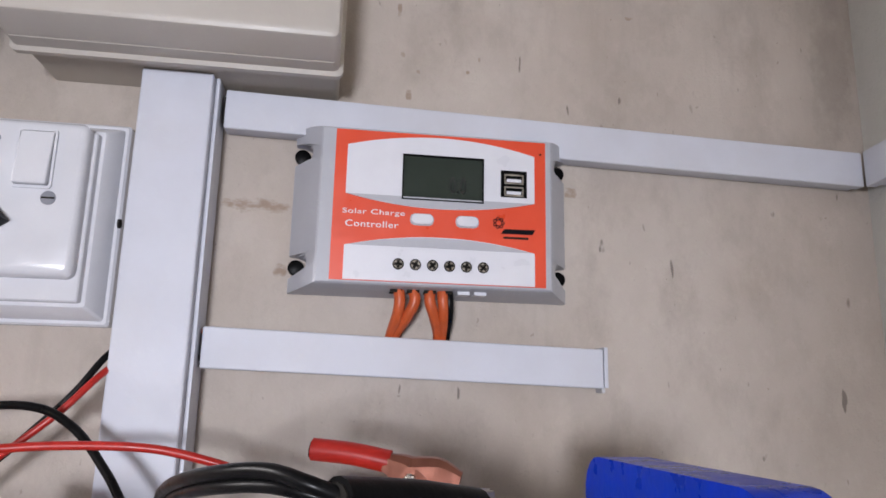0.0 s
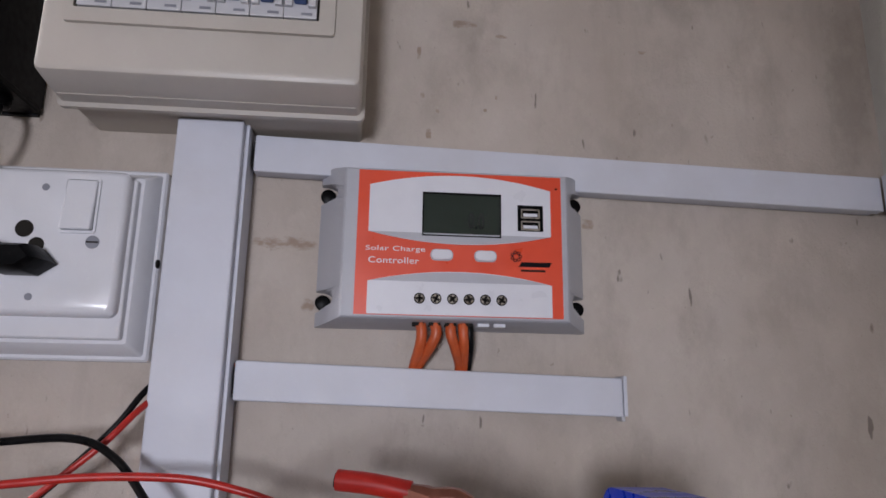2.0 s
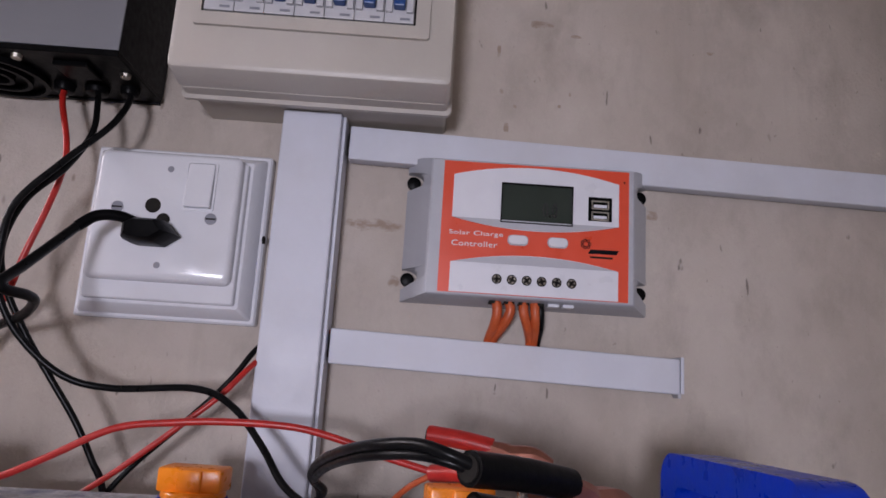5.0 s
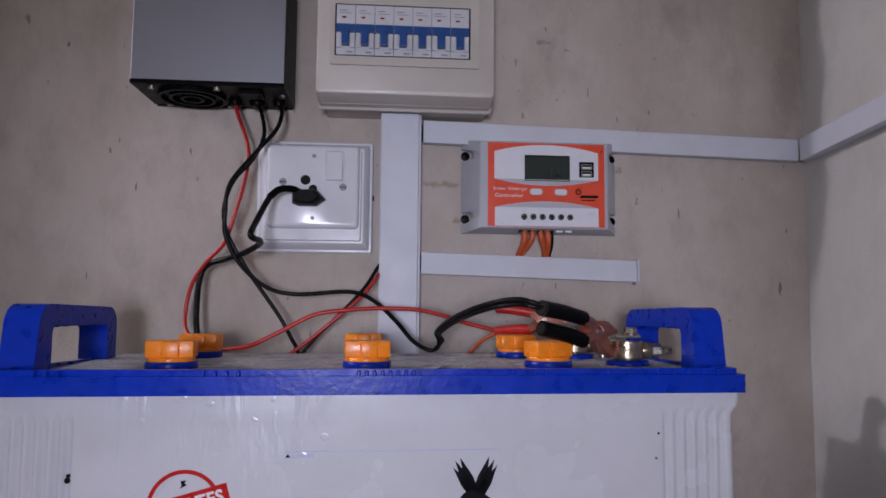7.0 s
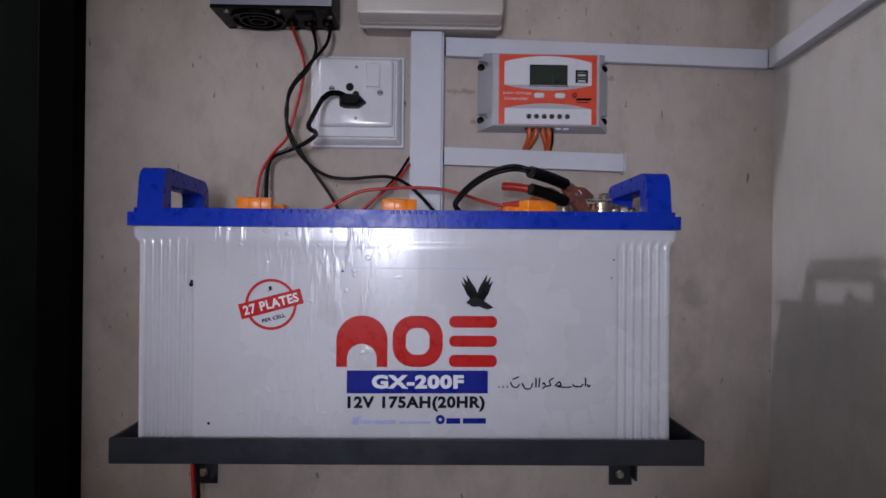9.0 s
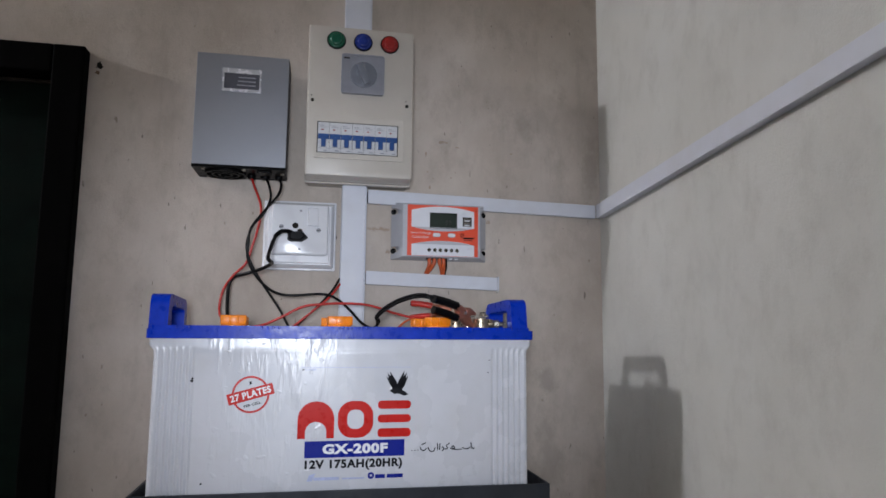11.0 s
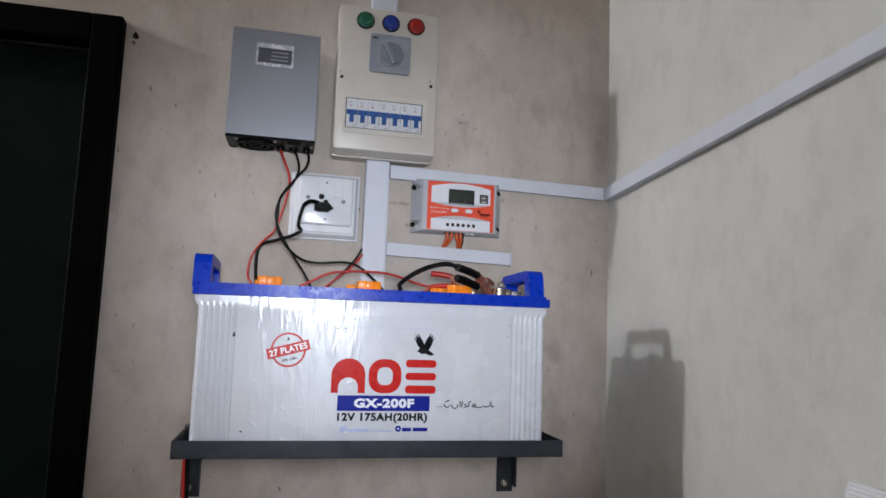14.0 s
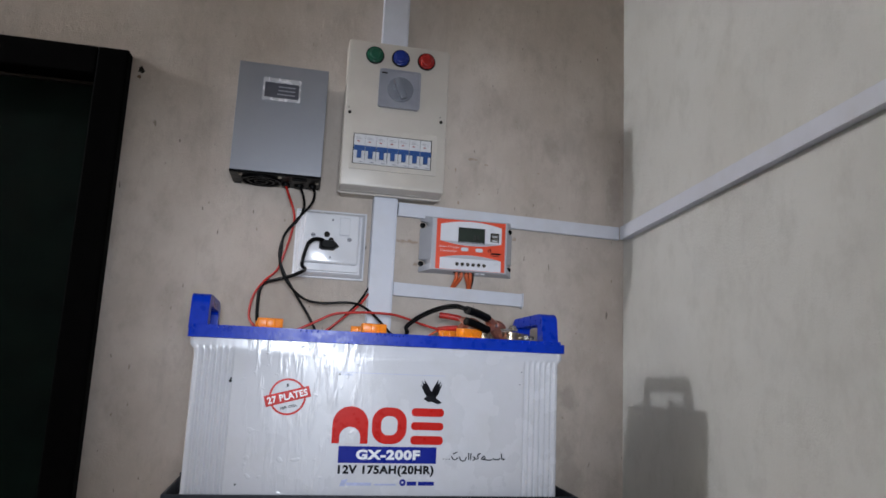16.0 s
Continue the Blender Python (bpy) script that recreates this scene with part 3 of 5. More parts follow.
# handles over both ends
for hx0, hx1 in ((-0.1575, -0.1335), (0.3425, 0.3665)):
    hy0, hy1, hz0, hz1 = -0.2480, -0.1080, 1.6600, 1.7085
    outer, inner = [], []
    for (y, z, r, a0) in ((hy1, hz1, 0.016, 0), (hy0, hz1, 0.016, 90)):
        cy, cz = (y - r if a0 == 0 else y + r), z - r
        outer += [(cy + r * math.cos(radians(a0 + 15 * q)), cz + r * math.sin(radians(a0 + 15 * q))) for q in range(7)]
        s = 1 if a0 == 0 else -1
        iy, iz, ri = y - s * 0.020, z - 0.0155, 0.006
        cy, cz = iy - s * ri, iz - ri
        inner += [(cy + ri * math.cos(radians(a0 + 15 * q)), cz + ri * math.sin(radians(a0 + 15 * q))) for q in range(7)]
    outer = [(hy1, hz0)] + outer + [(hy0 - 0.005, hz0)]
    inner = [(hy1 - 0.020, hz0)] + inner + [(hy0 + 0.020, hz0)]
    b = bmesh.new()
    grid = [[b.verts.new((x, y, z)) for y, z in o] for o, x in ((outer, hx0), (outer, hx1), (inner, hx1), (inner, hx0))]
    for a in range(4):
        p, q = grid[a], grid[(a + 1) % 4]
        for i in range(len(outer) - 1):
            b.faces.new((p[i], p[i + 1], q[i + 1], q[i]))
    b.faces.new([g[0] for g in grid])
    b.faces.new([g[-1] for g in grid])
    for v in b.verts:
        if v.co.z > 1.68:
            v.co.z -= 0.0035 * (v.co.y - hy0) / (hy1 - hy0)
    sharp = [e for e in b.edges if len(e.link_faces) == 2 and e.calc_face_angle(0) > 1.0]
    bmesh.ops.bevel(b, geom=sharp, offset=0.0082, segments=5, affect="EDGES", profile=0.5, clamp_overlap=True)
    h = part("handle", b, M_BLUE, bat, "blue moulded carrying handle", smooth=True)
    for q in range(6):
        y = hy0 + 0.036 + q * 0.0155
        part("grip_ridge", cyl((hx0 + 0.003, y, hz1 - 0.0155), (hx1 - 0.003, y, hz1 - 0.0155), 0.0026, None, 10), M_BLUE, h)


def vent_cap(x, y, turn):
    c = part("vent_cap", cyl((x, y, LZ + 0.0052), (x, y, LZ + 0.0088), 0.0176, 0.0172, 28, 0.0008), M_ORANGE, bat, "orange screw vent cap", smooth=True)
    part("collar", cyl((x, y, LZ - 0.0002), (x, y, LZ + 0.0056), 0.0194, 0.0188, 28, 0.001), M_BLUE, c, "blue seat of the cap", smooth=True)
    b = box(-0.0176, 0.0176, -0.0100, 0.0100, LZ + 0.0082, LZ + 0.0212, 0.0015)
    box(-0.0060, 0.0075, -0.0122, 0.0122, LZ + 0.0082, LZ + 0.0206, 0.0015, bm=b)
    bmesh.ops.rotate(b, verts=b.verts, cent=(0, 0, 0), matrix=Matrix.Rotation(radians(turn), 3, "Z"))
    bmesh.ops.translate(b, verts=b.verts, vec=(x, y, 0))
    part("wing_grip", b, M_ORANGE, c, smooth=True)


for x, y, turn in ((-0.0540, -0.2095, 4), (-0.0610, -0.0985, -8), (0.0945, -0.2090, 5), (0.0890, -0.0850, -4), (0.2400, -0.2080, 24), (0.2345, -0.1050, 10)):
    vent_cap(x, y, turn)

for x, y in ((0.3115, -0.1930), (0.2880, -0.1180)):
    tm = part("terminal", cyl((x, y, LZ + 0.0040), (x, y, LZ + 0.0200), 0.0090, 0.0082, 24, 0.0008), M_LEAD, bat, "tarnished round terminal post", smooth=True)
    part("terminal_seat", cyl((x, y, LZ - 0.0002), (x, y, LZ + 0.0044), 0.0182, 0.0172, 28, 0.001), M_BLUE, tm, smooth=True)
    b = ring([(px, pz) for px, pz in rounded(-0.0128, 0.0128, -0.0128, 0.0128, 0.0115, 5)], [(px, pz) for px, pz in rounded(-0.0088, 0.0088, -0.0088, 0.0088, 0.0087, 5)], 0, 0.0135)
    bmesh.ops.rotate(b, verts=b.verts, cent=(0, 0, 0), matrix=Matrix.Rotation(radians(90), 3, "X"))
    bmesh.ops.translate(b, verts=b.verts, vec=(x, y, LZ + 0.0065))
    lug = part("terminal_clamp", b, M_BRASS, tm, "tarnished brass-plated terminal clamp", smooth=True)
    cz = LZ + 0.0125
    part("clamp_bolt", cyl((x + 0.009, y - 0.004, cz), (x + 0.036, y - 0.006, cz), 0.0028, None, 14), M_STEEL, lug, smooth=True)
    for q in range(6):
        part("bolt_thread", cyl((x + 0.0285 + q * 0.0013, y - 0.0053, cz), (x + 0.0291 + q * 0.0013, y - 0.0054, cz), 0.0033, None, 12), M_STEEL, lug)
    part("clamp_ear", cyl((x + 0.010, y - 0.0038, cz), (x + 0.0185, y - 0.0046, cz), 0.0070, 0.0066, 20, 0.0008), M_BRASS, lug, smooth=True)
    part("clamp_nut", cyl((x + 0.0190, y - 0.0046, cz), (x + 0.0268, y - 0.0052, cz), 0.0058, None, 6, 0.0006), M_STEEL, lug)
    part("bridge_plate", box(x - 0.028, x + 0.010, y - 0.006, y + 0.008, LZ + 0.0225, LZ + 0.0250, 0.0008), M_STEEL, tm)
    for bx, by in ((-0.0210, 0.001), (0.0035, 0.001)):
        hb = part("hex_bolt", cyl((x + bx, y + by, LZ + 0.0262), (x + bx, y + by, LZ + 0.0312), 0.0054, None, 6, 0.0006), M_STEEL, tm)
        part("washer", cyl((x + bx, y + by, LZ + 0.0248), (x + bx, y + by, LZ + 0.0263), 0.0070, None, 20, 0.0003), M_BRASS, hb, smooth=True)
    part("stud", cyl((x - 0.021, y + 0.001, LZ + 0.0060), (x - 0.021, y + 0.001, LZ + 0.0228), 0.0036, None, 14), M_STEEL, tm, smooth=True)

# prints on the case front
PY = BY0 - 0.0001


def print_shape(name, outline, material, y=PY, depth=0.0003):
    return part(name, sheet(outline, y - depth, y + 0.0003), material, bat)


def arch(x0, x1, z0, z1, r, m=8):
    pts = [(x0, z0)]
    for k in range(m + 1):
        a = math.pi - math.pi / 2 * k / m
        pts.append((x0 + r + r * math.cos(a), z1 - r + r * math.sin(a)))
    for k in range(m + 1):
        a = math.pi / 2 - math.pi / 2 * k / m
        pts.append((x1 - r + r * math.cos(a), z1 - r + r * math.sin(a)))
    return pts + [(x1, z0)]


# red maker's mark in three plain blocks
b = ring(arch(0.0392, 0.0868, 1.5185, 1.5665, 0.023), arch(0.0492, 0.0768, 1.5185, 1.5400, 0.0135), PY - 0.0003, PY + 0.0003)
part("red_mark", b, M_RED_PRINT, bat)
b = ring(rounded(0.0915, 0.1385, 1.5185, 1.5665, 0.0195, 8), rounded(0.1040, 0.1260, 1.5300, 1.5550, 0.009, 8), PY - 0.0003, PY + 0.0003)
part("red_mark", b, M_RED_PRINT, bat)
b = sheet(rounded(0.1445, 0.1895, 1.5185, 1.5300, 0.005), PY - 0.0003, PY + 0.0003)
sheet(rounded(0.1445, 0.1895, 1.5375, 1.5480, 0.005), PY - 0.0003, PY + 0.0003, bm=b)
sheet(rounded(0.1445, 0.1895, 1.5555, 1.5665, 0.005), PY - 0.0003, PY + 0.0003, bm=b)
part("red_mark", b, M_RED_PRINT, bat)
band = part("blue_band", box(0.0492, 0.1812, PY - 0.0003, PY + 0.0003, 1.4938, 1.5152), M_BLUE_PRINT, bat)
lettering("model_print", "GX-200F", 0.0725, 0.1585, 1.4982, 1.5112, PY - 0.0003, M_WHITE_PRINT, bat, bold=0.05)
lettering("rating_print", "12V 175AH(20HR)", 0.0500, 0.1785, 1.4768, 1.4912, PY, M_BLACK_PRINT, bat, bold=0.045)
b = bmesh.new()
for x0, x1, z0, z1 in ((0.0620, 0.0950, 1.4652, 1.4690), (0.0985, 0.1280, 1.4655, 1.4676)):
    box(x0, x1, PY - 0.0003, PY + 0.0003, z0, z1, bm=b)
part("maker_bar", b, M_PALE_PRINT, bat)
part("maker_bar", sheet([(0.0530, 0.4e-3 + 1.4640), (0.0600, 1.4645), (0.0640, 1.4740), (0.0560, 1.4720)], PY - 0.0003, PY + 0.0003), M_PALE_PRINT, bat)
b = box(0.1425, 0.1555, PY - 0.0003, PY + 0.0003, 1.4655, 1.4705)
box(0.1580, 0.1795, PY - 0.0003, PY + 0.0003, 1.4655, 1.4705, bm=b)
part("maker_bar", b, M_BLUE_PRINT, bat)
part("maker_bar", ring(rounded(0.1325, 0.1410, 1.4650, 1.4735, 0.004), rounded(0.1352, 0.1383, 1.4677, 1.4708, 0.0015), PY - 0.0003, PY + 0.0003), M_BLUE_PRINT, bat)
# script line in black strokes
STROKES = (((12, 6), (14, 2), (18, 1), (21, 4)), ((14, 8.5), (20, 11)), ((23, 5), (26, 0), (31, 0), (33, 5)), ((36, 1), (36.3, 6), (36, 10)), ((39, 1), (39.4, 6), (39.5, 10)), ((42, 4), (44, 5), (45, 2), (42, 0)), ((46, 2), (50, 3), (49, 7), (53, 10)), ((54, 2), (58, 6), (60, 3), (56, 2), (64, 1), (70, 1.5)), ((71, 4), (73, 2), (79, 2), (81, 4)), ((83, 2), (83.3, 6), (83, 10)), ((85, 4), (86, 1.5), (88, 3)))
for st in STROKES:
    part("script_stroke", tube([(0.1905 + x * 0.001, PY, 1.4985 + z * 0.001) for x, z in st], 0.00075, 6, 6), M_BLACK_PRINT, bat)
for x in (0.191, 0.195, 0.199, 0.265, 0.268):
    part("script_dot", box(x, x + 0.0013, PY - 0.0003, PY + 0.0003, 1.4993, 1.5006), M_BLACK_PRINT, bat)
# bird-like dark emblem as plain lobes
b = bmesh.new()
for tip, root, wd in (((0.1565, 1.6035), (0.1700, 1.5800), 0.0064), ((0.1600, 1.6055), (0.1705, 1.5805), 0.0064), ((0.1835, 1.6040), (0.1725, 1.5805), 0.0064), ((0.1800, 1.6060), (0.1715, 1.5810), 0.0064), ((0.1855, 1.6000), (0.1735, 1.5800), 0.0054), ((0.1550, 1.5990), (0.1690, 1.5805), 0.0054)):
    d = (Vector(root) - Vector(tip)).normalized()
    s = Vector((-d.y, d.x)) * wd / 2
    p, q, mid = Vector(tip), Vector(root), (Vector(tip) * 0.45 + Vector(root) * 0.55)
    part("emblem_lobe", sheet([tuple(p), tuple(mid + s), tuple(q + s), tuple(q - s), tuple(mid - s)], PY - 0.0003, PY + 0.0003), M_BLACK_PRINT, bat)
sheet([(0.1600, 1.5790), (0.1635, 1.5825), (0.1700, 1.5835), (0.1760, 1.5815), (0.1862, 1.5745), (0.1800, 1.5725), (0.1720, 1.5755), (0.1665, 1.5750)], PY - 0.00034, PY + 0.0003, bm=b)
part("emblem_body", b, M_BLACK_PRINT, bat)
# round red stamp
circle = lambda r, m=40: [(-0.0215 + r * math.cos(2 * math.pi * q / m), 1.5765 + r * math.sin(2 * math.pi * q / m)) for q in range(m)]
part("stamp_ring", ring(circle(0.0238), circle(0.0212), PY - 0.0003, PY + 0.0003), M_RED_PRINT, bat)
b = box(-0.0295, 0.0295, PY - 0.0005, PY + 0.0003, -0.0072, 0.0072)
bmesh.ops.rotate(b, verts=b.verts, cent=(0, PY, 0), matrix=Matrix.Rotation(radians(-15), 3, "Y"))
bmesh.ops.translate(b, verts=b.verts, vec=(-0.0215, 0, 1.5770))
part("stamp_band", b, M_RED_PRINT, bat)
lettering("stamp_print", "27 PLATES", -0.0475, 0.0045, 1.5725, 1.5815, PY - 0.0005, M_WHITE_PRINT, bat, 15)
lettering("stamp_print", "PER CELL", -0.0300, -0.0080, 1.5620, 1.5655, PY, M_BLACK_PRINT, bat, 15)
part("stamp_bolt", sheet([(-0.0240, 1.5930), (-0.0205, 1.5935), (-0.0215, 1.5915), (-0.0200, 1.5905), (-0.0245, 1.5880), (-0.0232, 1.5905)], PY - 0.0003, PY + 0.0003), M_BLACK_PRINT, bat)
# level line and specks
b = box(0.0425, 0.1885, PY - 0.0002, PY + 0.0003, 1.6105, 1.6111)
part("level_line", b, M_PALE_PRINT, bat)
lettering("level_print", "LOWER", 0.0475, 0.0620, 1.6068, 1.6092, PY, M_PALE_PRINT, bat)
part("level_mark", sheet([(0.0430, 1.6070), (0.0462, 1.6070), (0.0446, 1.6095)], PY - 0.0002, PY + 0.0003), M_BLACK_PRINT, bat)
for x, z, r in ((-0.0950, 1.5945, 0.0020), (-0.0945, 1.5975, 0.0014), (-0.0780, 1.4660, 0.0014), (0.3000, 1.6200, 0.0009), (0.2980, 1.6030, 0.0008)):
    part("speck", cyl((x, PY - 0.0002, z), (x, PY + 0.0004, z), r, None, 7), M_BLACK_PRINT, bat)
b = sheet([(0.140, -0.219), (0.150, -0.207), (0.168, -0.192), (0.162, -0.203), (0.149, -0.222)], 0, 0.0006)
for v in b.verts:
    v.co = (v.co.x, v.co.z, LZ + 0.0004 + v.co.y + (0.003 if v.co.x > 0.155 else 0.0))
random.seed(11)
sp = bmesh.new()
for k in range(420):
    x, y = random.uniform(LX0 + 0.012, LX1 - 0.012), random.uniform(LY0 + 0.010, LY1 - 0.02)
    if k % 3:
        x = random.uniform(0.16, LX1 - 0.015)
    r = random.uniform(0.0004, 0.0016)
    a = random.uniform(0, 3)
    vs = [sp.verts.new((x + r * random.uniform(0.6, 1.3) * math.cos(a + q * 2.1), y + r * random.uniform(0.6, 1.3) * math.sin(a + q * 2.1), LZ)) for q in range(3)]
    vs.append(sp.verts.new((x, y, LZ + 0.0001 + r * 0.5)))
    for f in ((0, 1, 3), (1, 2, 3), (2, 0, 3)):
        sp.faces.new([vs[q] for q in f])
tagged(part("crumbs", sp, M_SCRAP, bat, "pale grit and crumbs lying on the lid"), kind="stuff")
tagged(part("plastic_scrap", b, M_SCRAP), "small torn clear plastic scrap on the battery lid", "scrap")

# ---- inverter ----
IX0, IX1, IY, IZ0, IZ1 = -0.1478, 0.0020, -0.0770, 1.9250, 2.1200
inv = thing("inverter", (-0.072, 0, IZ0), "silver-grey wall-mounted inverter with a black underside", "inverter")
b = box(IX0, IX1, IY, IY + 0.0016, IZ0 + 0.0045, IZ1, 0.0006)
part("front_panel", b, M_SILVER, inv)
for x0, x1 in ((IX0, IX0 + 0.0015), (IX1 - 0.0015, IX1)):
    part("side_panel", box(x0, x1, IY + 0.0017, -0.002, IZ0 + 0.0045, IZ1), M_SIDE, inv)
part("top_panel", box(IX0 + 0.0016, IX1 - 0.0016, IY + 0.0017, -0.002, IZ1 - 0.0015, IZ1), M_SIDE, inv)
part("rear_plate", box(IX0 + 0.0016, IX1 - 0.0016, -0.0035, -0.0006, IZ0 - 0.001, IZ1 - 0.002), M_SIDE, inv)
under = part("underside", box(IX0 - 0.0005, IX1 + 0.0005, IY - 0.0006, -0.004, IZ0, IZ0 + 0.0043, 0.0008), M_BLACK, inv, "black plastic end panel")
for k in range(3):
    o = [(px, pz) for px, pz in rounded(-0.034 + k * 0.011, 0.034 - k * 0.011, -0.034 + k * 0.011, 0.034 - k * 0.011, 0.0335 - k * 0.011, 8)]
    i = [(px, pz) for px, pz in rounded(-0.031 + k * 0.011, 0.031 - k * 0.011, -0.031 + k * 0.011, 0.031 - k * 0.011, 0.0305 - k * 0.011, 8)]
    b = ring(o, i, 0, 0.004)
    for v in b.verts:
        v.co = (-0.098 + v.co.x, -0.039 + v.co.z, IZ0 - 0.0002 - v.co.y)
    part("fan_ring", b, M_BLACK, under)
for x, y in ((-0.130, -0.069), (-0.066, -0.069), (-0.130, -0.010), (-0.066, -0.010), (-0.004, -0.05)):
    part("screw", cyl((x, y, IZ0 - 0.0025), (x, y, IZ0 + 0.0005), 0.0032, 0.0036, 10), M_STEEL, under)
for x, r in ((-0.057, 0.0065), (-0.034, 0.0075), (-0.011, 0.0060)):
    part("cable_gland", cyl((x, -0.026, IZ0 - 0.006), (x, -0.026, IZ0 + 0.001), r, r * 1.15, 16, 0.001), M_BLACK, under, smooth=True)
part("socket_outlet", box(-0.045, -0.022, -0.066, -0.044, IZ0 - 0.0035, IZ0 + 0.0005, 0.001), M_BLACK, under)
sc = part("display_frame", ring(rounded(-0.1060, -0.0430, 2.0555, 2.0950, 0.002, 3), rounded(-0.1030, -0.0460, 2.0600, 2.0870, 0.001, 3), IY - 0.0022, IY + 0.0003), M_CHROME, inv, "chromed display bezel")
part("display_glass", box(-0.1032, -0.0458, IY - 0.0008, IY + 0.0002, 2.0598, 2.0872), M_DISP, sc)
for k in range(3):
    part("display_bar", box(-0.082 + 0.001 * k, -0.052, IY - 0.0011, IY - 0.0007, 2.0660 + k * 0.0068, 2.0680 + k * 0.0068), M_SWPLATE, sc)
part("side_screw", cyl((IX0 - 0.002, IY + 0.016, 2.04), (IX0 + 0.0005, IY + 0.016, 2.04), 0.003, None, 8), M_STEEL, inv)

# ---- distribution box ----
dbx = thing("distribution_box", (0.123, 0, 1.91), "cream plastic consumer unit with breakers, switch and pilot lights", "fuse box")
DY = -0.0790
R = lambda x0, x1, z0, z1, r: rounded(x0, x1, z0, z1, r, 5)
part("back_box", stepped(((R(0.0385, 0.2140, 1.9190, 2.1820, 0.003), -0.0006), (R(0.0385, 0.2140, 1.9190, 2.1820, 0.003), -0.0400))), M_CREAM_D, dbx, smooth=True)
b = stepped(((R(0.0345, 0.2145, 1.9175, 2.1870, 0.003), -0.0395), (R(0.0325, 0.2170, 1.9160, 2.1890, 0.004), -0.0410), (R(0.0325, 0.2170, 1.9160, 2.1890, 0.004), -0.0450), (R(0.0340, 0.2150, 1.9185, 2.1875, 0.004), -0.0462), (R(0.0345, 0.2142, 1.9190, 2.1870, 0.004), -0.0560)))
part("lid_lip", b, M_CREAM, dbx, smooth=True)
b = stepped(((R(0.0335, 0.2152, 1.9195, 2.1880, 0.004), -0.0562), (R(0.0335, 0.2152, 1.9227, 2.1880, 0.004), DY + 0.0030), (R(0.0342, 0.2144, 1.9236, 2.1872, 0.004), DY + 0.0010), (R(0.0362, 0.2124, 1.9256, 2.1852, 0.004), DY)))
part("lid", b, M_CREAM, dbx, smooth=True)
part("breaker_window", ring(R(0.0470, 0.1990, 1.9520, 2.0255, 0.002), R(0.0520, 0.1898, 1.9608, 2.0152, 0.0008), DY - 0.0028, DY + 0.0005), M_CREAM, dbx)
part("window_backing", box(0.0500, 0.1920, DY - 0.0005, DY + 0.0005, 1.9600, 2.0165), M_DARK, dbx)
for k in range(7):
    x0 = 0.0535 + k * 0.0193
    bk = part("breaker", box(x0, x0 + 0.0190, DY - 0.0030, DY - 0.0004, 1.9620, 2.0140, 0.0005), M_BRK, dbx, "white miniature circuit breaker with a blue band")
    part("blue_band", box(x0 + 0.0003, x0 + 0.0187, DY - 0.0060, DY - 0.0029, 1.9840, 1.9930, 0.0004), M_BRK_BLUE, bk)
    part("toggle", box(x0 + 0.0058, x0 + 0.0132, DY - 0.0095, DY - 0.0029, 1.9705, 1.9855, 0.0009), M_BRK_BLUE, bk)
    for s in (0.0006, 0.0140):
        part("cheek", box(x0 + s, x0 + s + 0.0044, DY - 0.0058, DY - 0.0029, 1.9685, 1.9838, 0.0004), M_BRK, bk)
    part("indicator", box(x0 + 0.0055, x0 + 0.0095, DY - 0.0034, DY - 0.0029, 2.0000, 2.0017), M_RED_L, bk)
    part("print_bar", box(x0 + 0.003, x0 + 0.0105, DY - 0.0033, DY - 0.0029, 2.0075, 2.0084), M_SWPLATE, bk)
    part("print_bar", box(x0 + 0.003, x0 + 0.0150, DY - 0.0033, DY - 0.0029, 2.0050, 2.0056), M_SWPLATE, bk)
    part("print_bar", box(x0 + 0.010, x0 + 0.0165, DY - 0.0033, DY - 0.0029, 1.9640, 1.9655), M_SWPLATE, bk)
sw = part("rotary_switch", sheet(R(0.0895, 0.1635, 2.0670, 2.1375, 0.005), DY - 0.0060, DY + 0.0003), M_SWPLATE, dbx, "grey square switch plate with a round knob")
part("switch_rim", ring(R(0.0895, 0.1635, 2.0670, 2.1375, 0.005), R(0.0920, 0.1610, 2.0695, 2.1350, 0.004), DY - 0.0075, DY - 0.0058), M_SWPLATE, sw)
part("knob_dial", cyl((0.1275, DY - 0.0085, 2.1015), (0.1275, DY - 0.0058, 2.1015), 0.0225, 0.0235, 36, 0.001), M_SWKNOB, sw, smooth=True)
b = box(-0.0065, 0.0065, DY - 0.0165, DY - 0.0083, -0.0195, 0.0195, 0.003)
bmesh.ops.rotate(b, verts=b.verts, cent=(0, DY, 0), matrix=Matrix.Rotation(radians(-22), 3, "Y"))
bmesh.ops.translate(b, verts=b.verts, vec=(0.1275, 0, 2.1015))
part("knob_grip", b, M_SWKNOB, sw, smooth=True)
part("print_bar", box(0.0935, 0.1035, DY - 0.0064, DY - 0.0059, 2.1285, 2.1312), M_DARK, sw)
for x, m, nm in ((0.0800, M_GREEN_L, "green"), (0.1260, M_BLUE_L, "blue"), (0.1725, M_RED_L, "red")):
    p = part("pilot_light", cyl((x, DY - 0.0050, 2.1625), (x, DY + 0.0003, 2.1625), 0.0140, 0.0148, 32, 0.0012), m, dbx, nm + " pilot light lens", smooth=True)
    part("lens_bezel", cyl((x, DY - 0.0022, 2.1625), (x, DY + 0.0004, 2.1625), 0.0160, 0.0166, 32, 0.0006), M_BLACK, p, smooth=True)
    part("lens_dome", cyl((x, DY - 0.0085, 2.1625), (x, DY - 0.0050, 2.1625), 0.0090, 0.0115, 28, 0.0012), m, p, smooth=True)
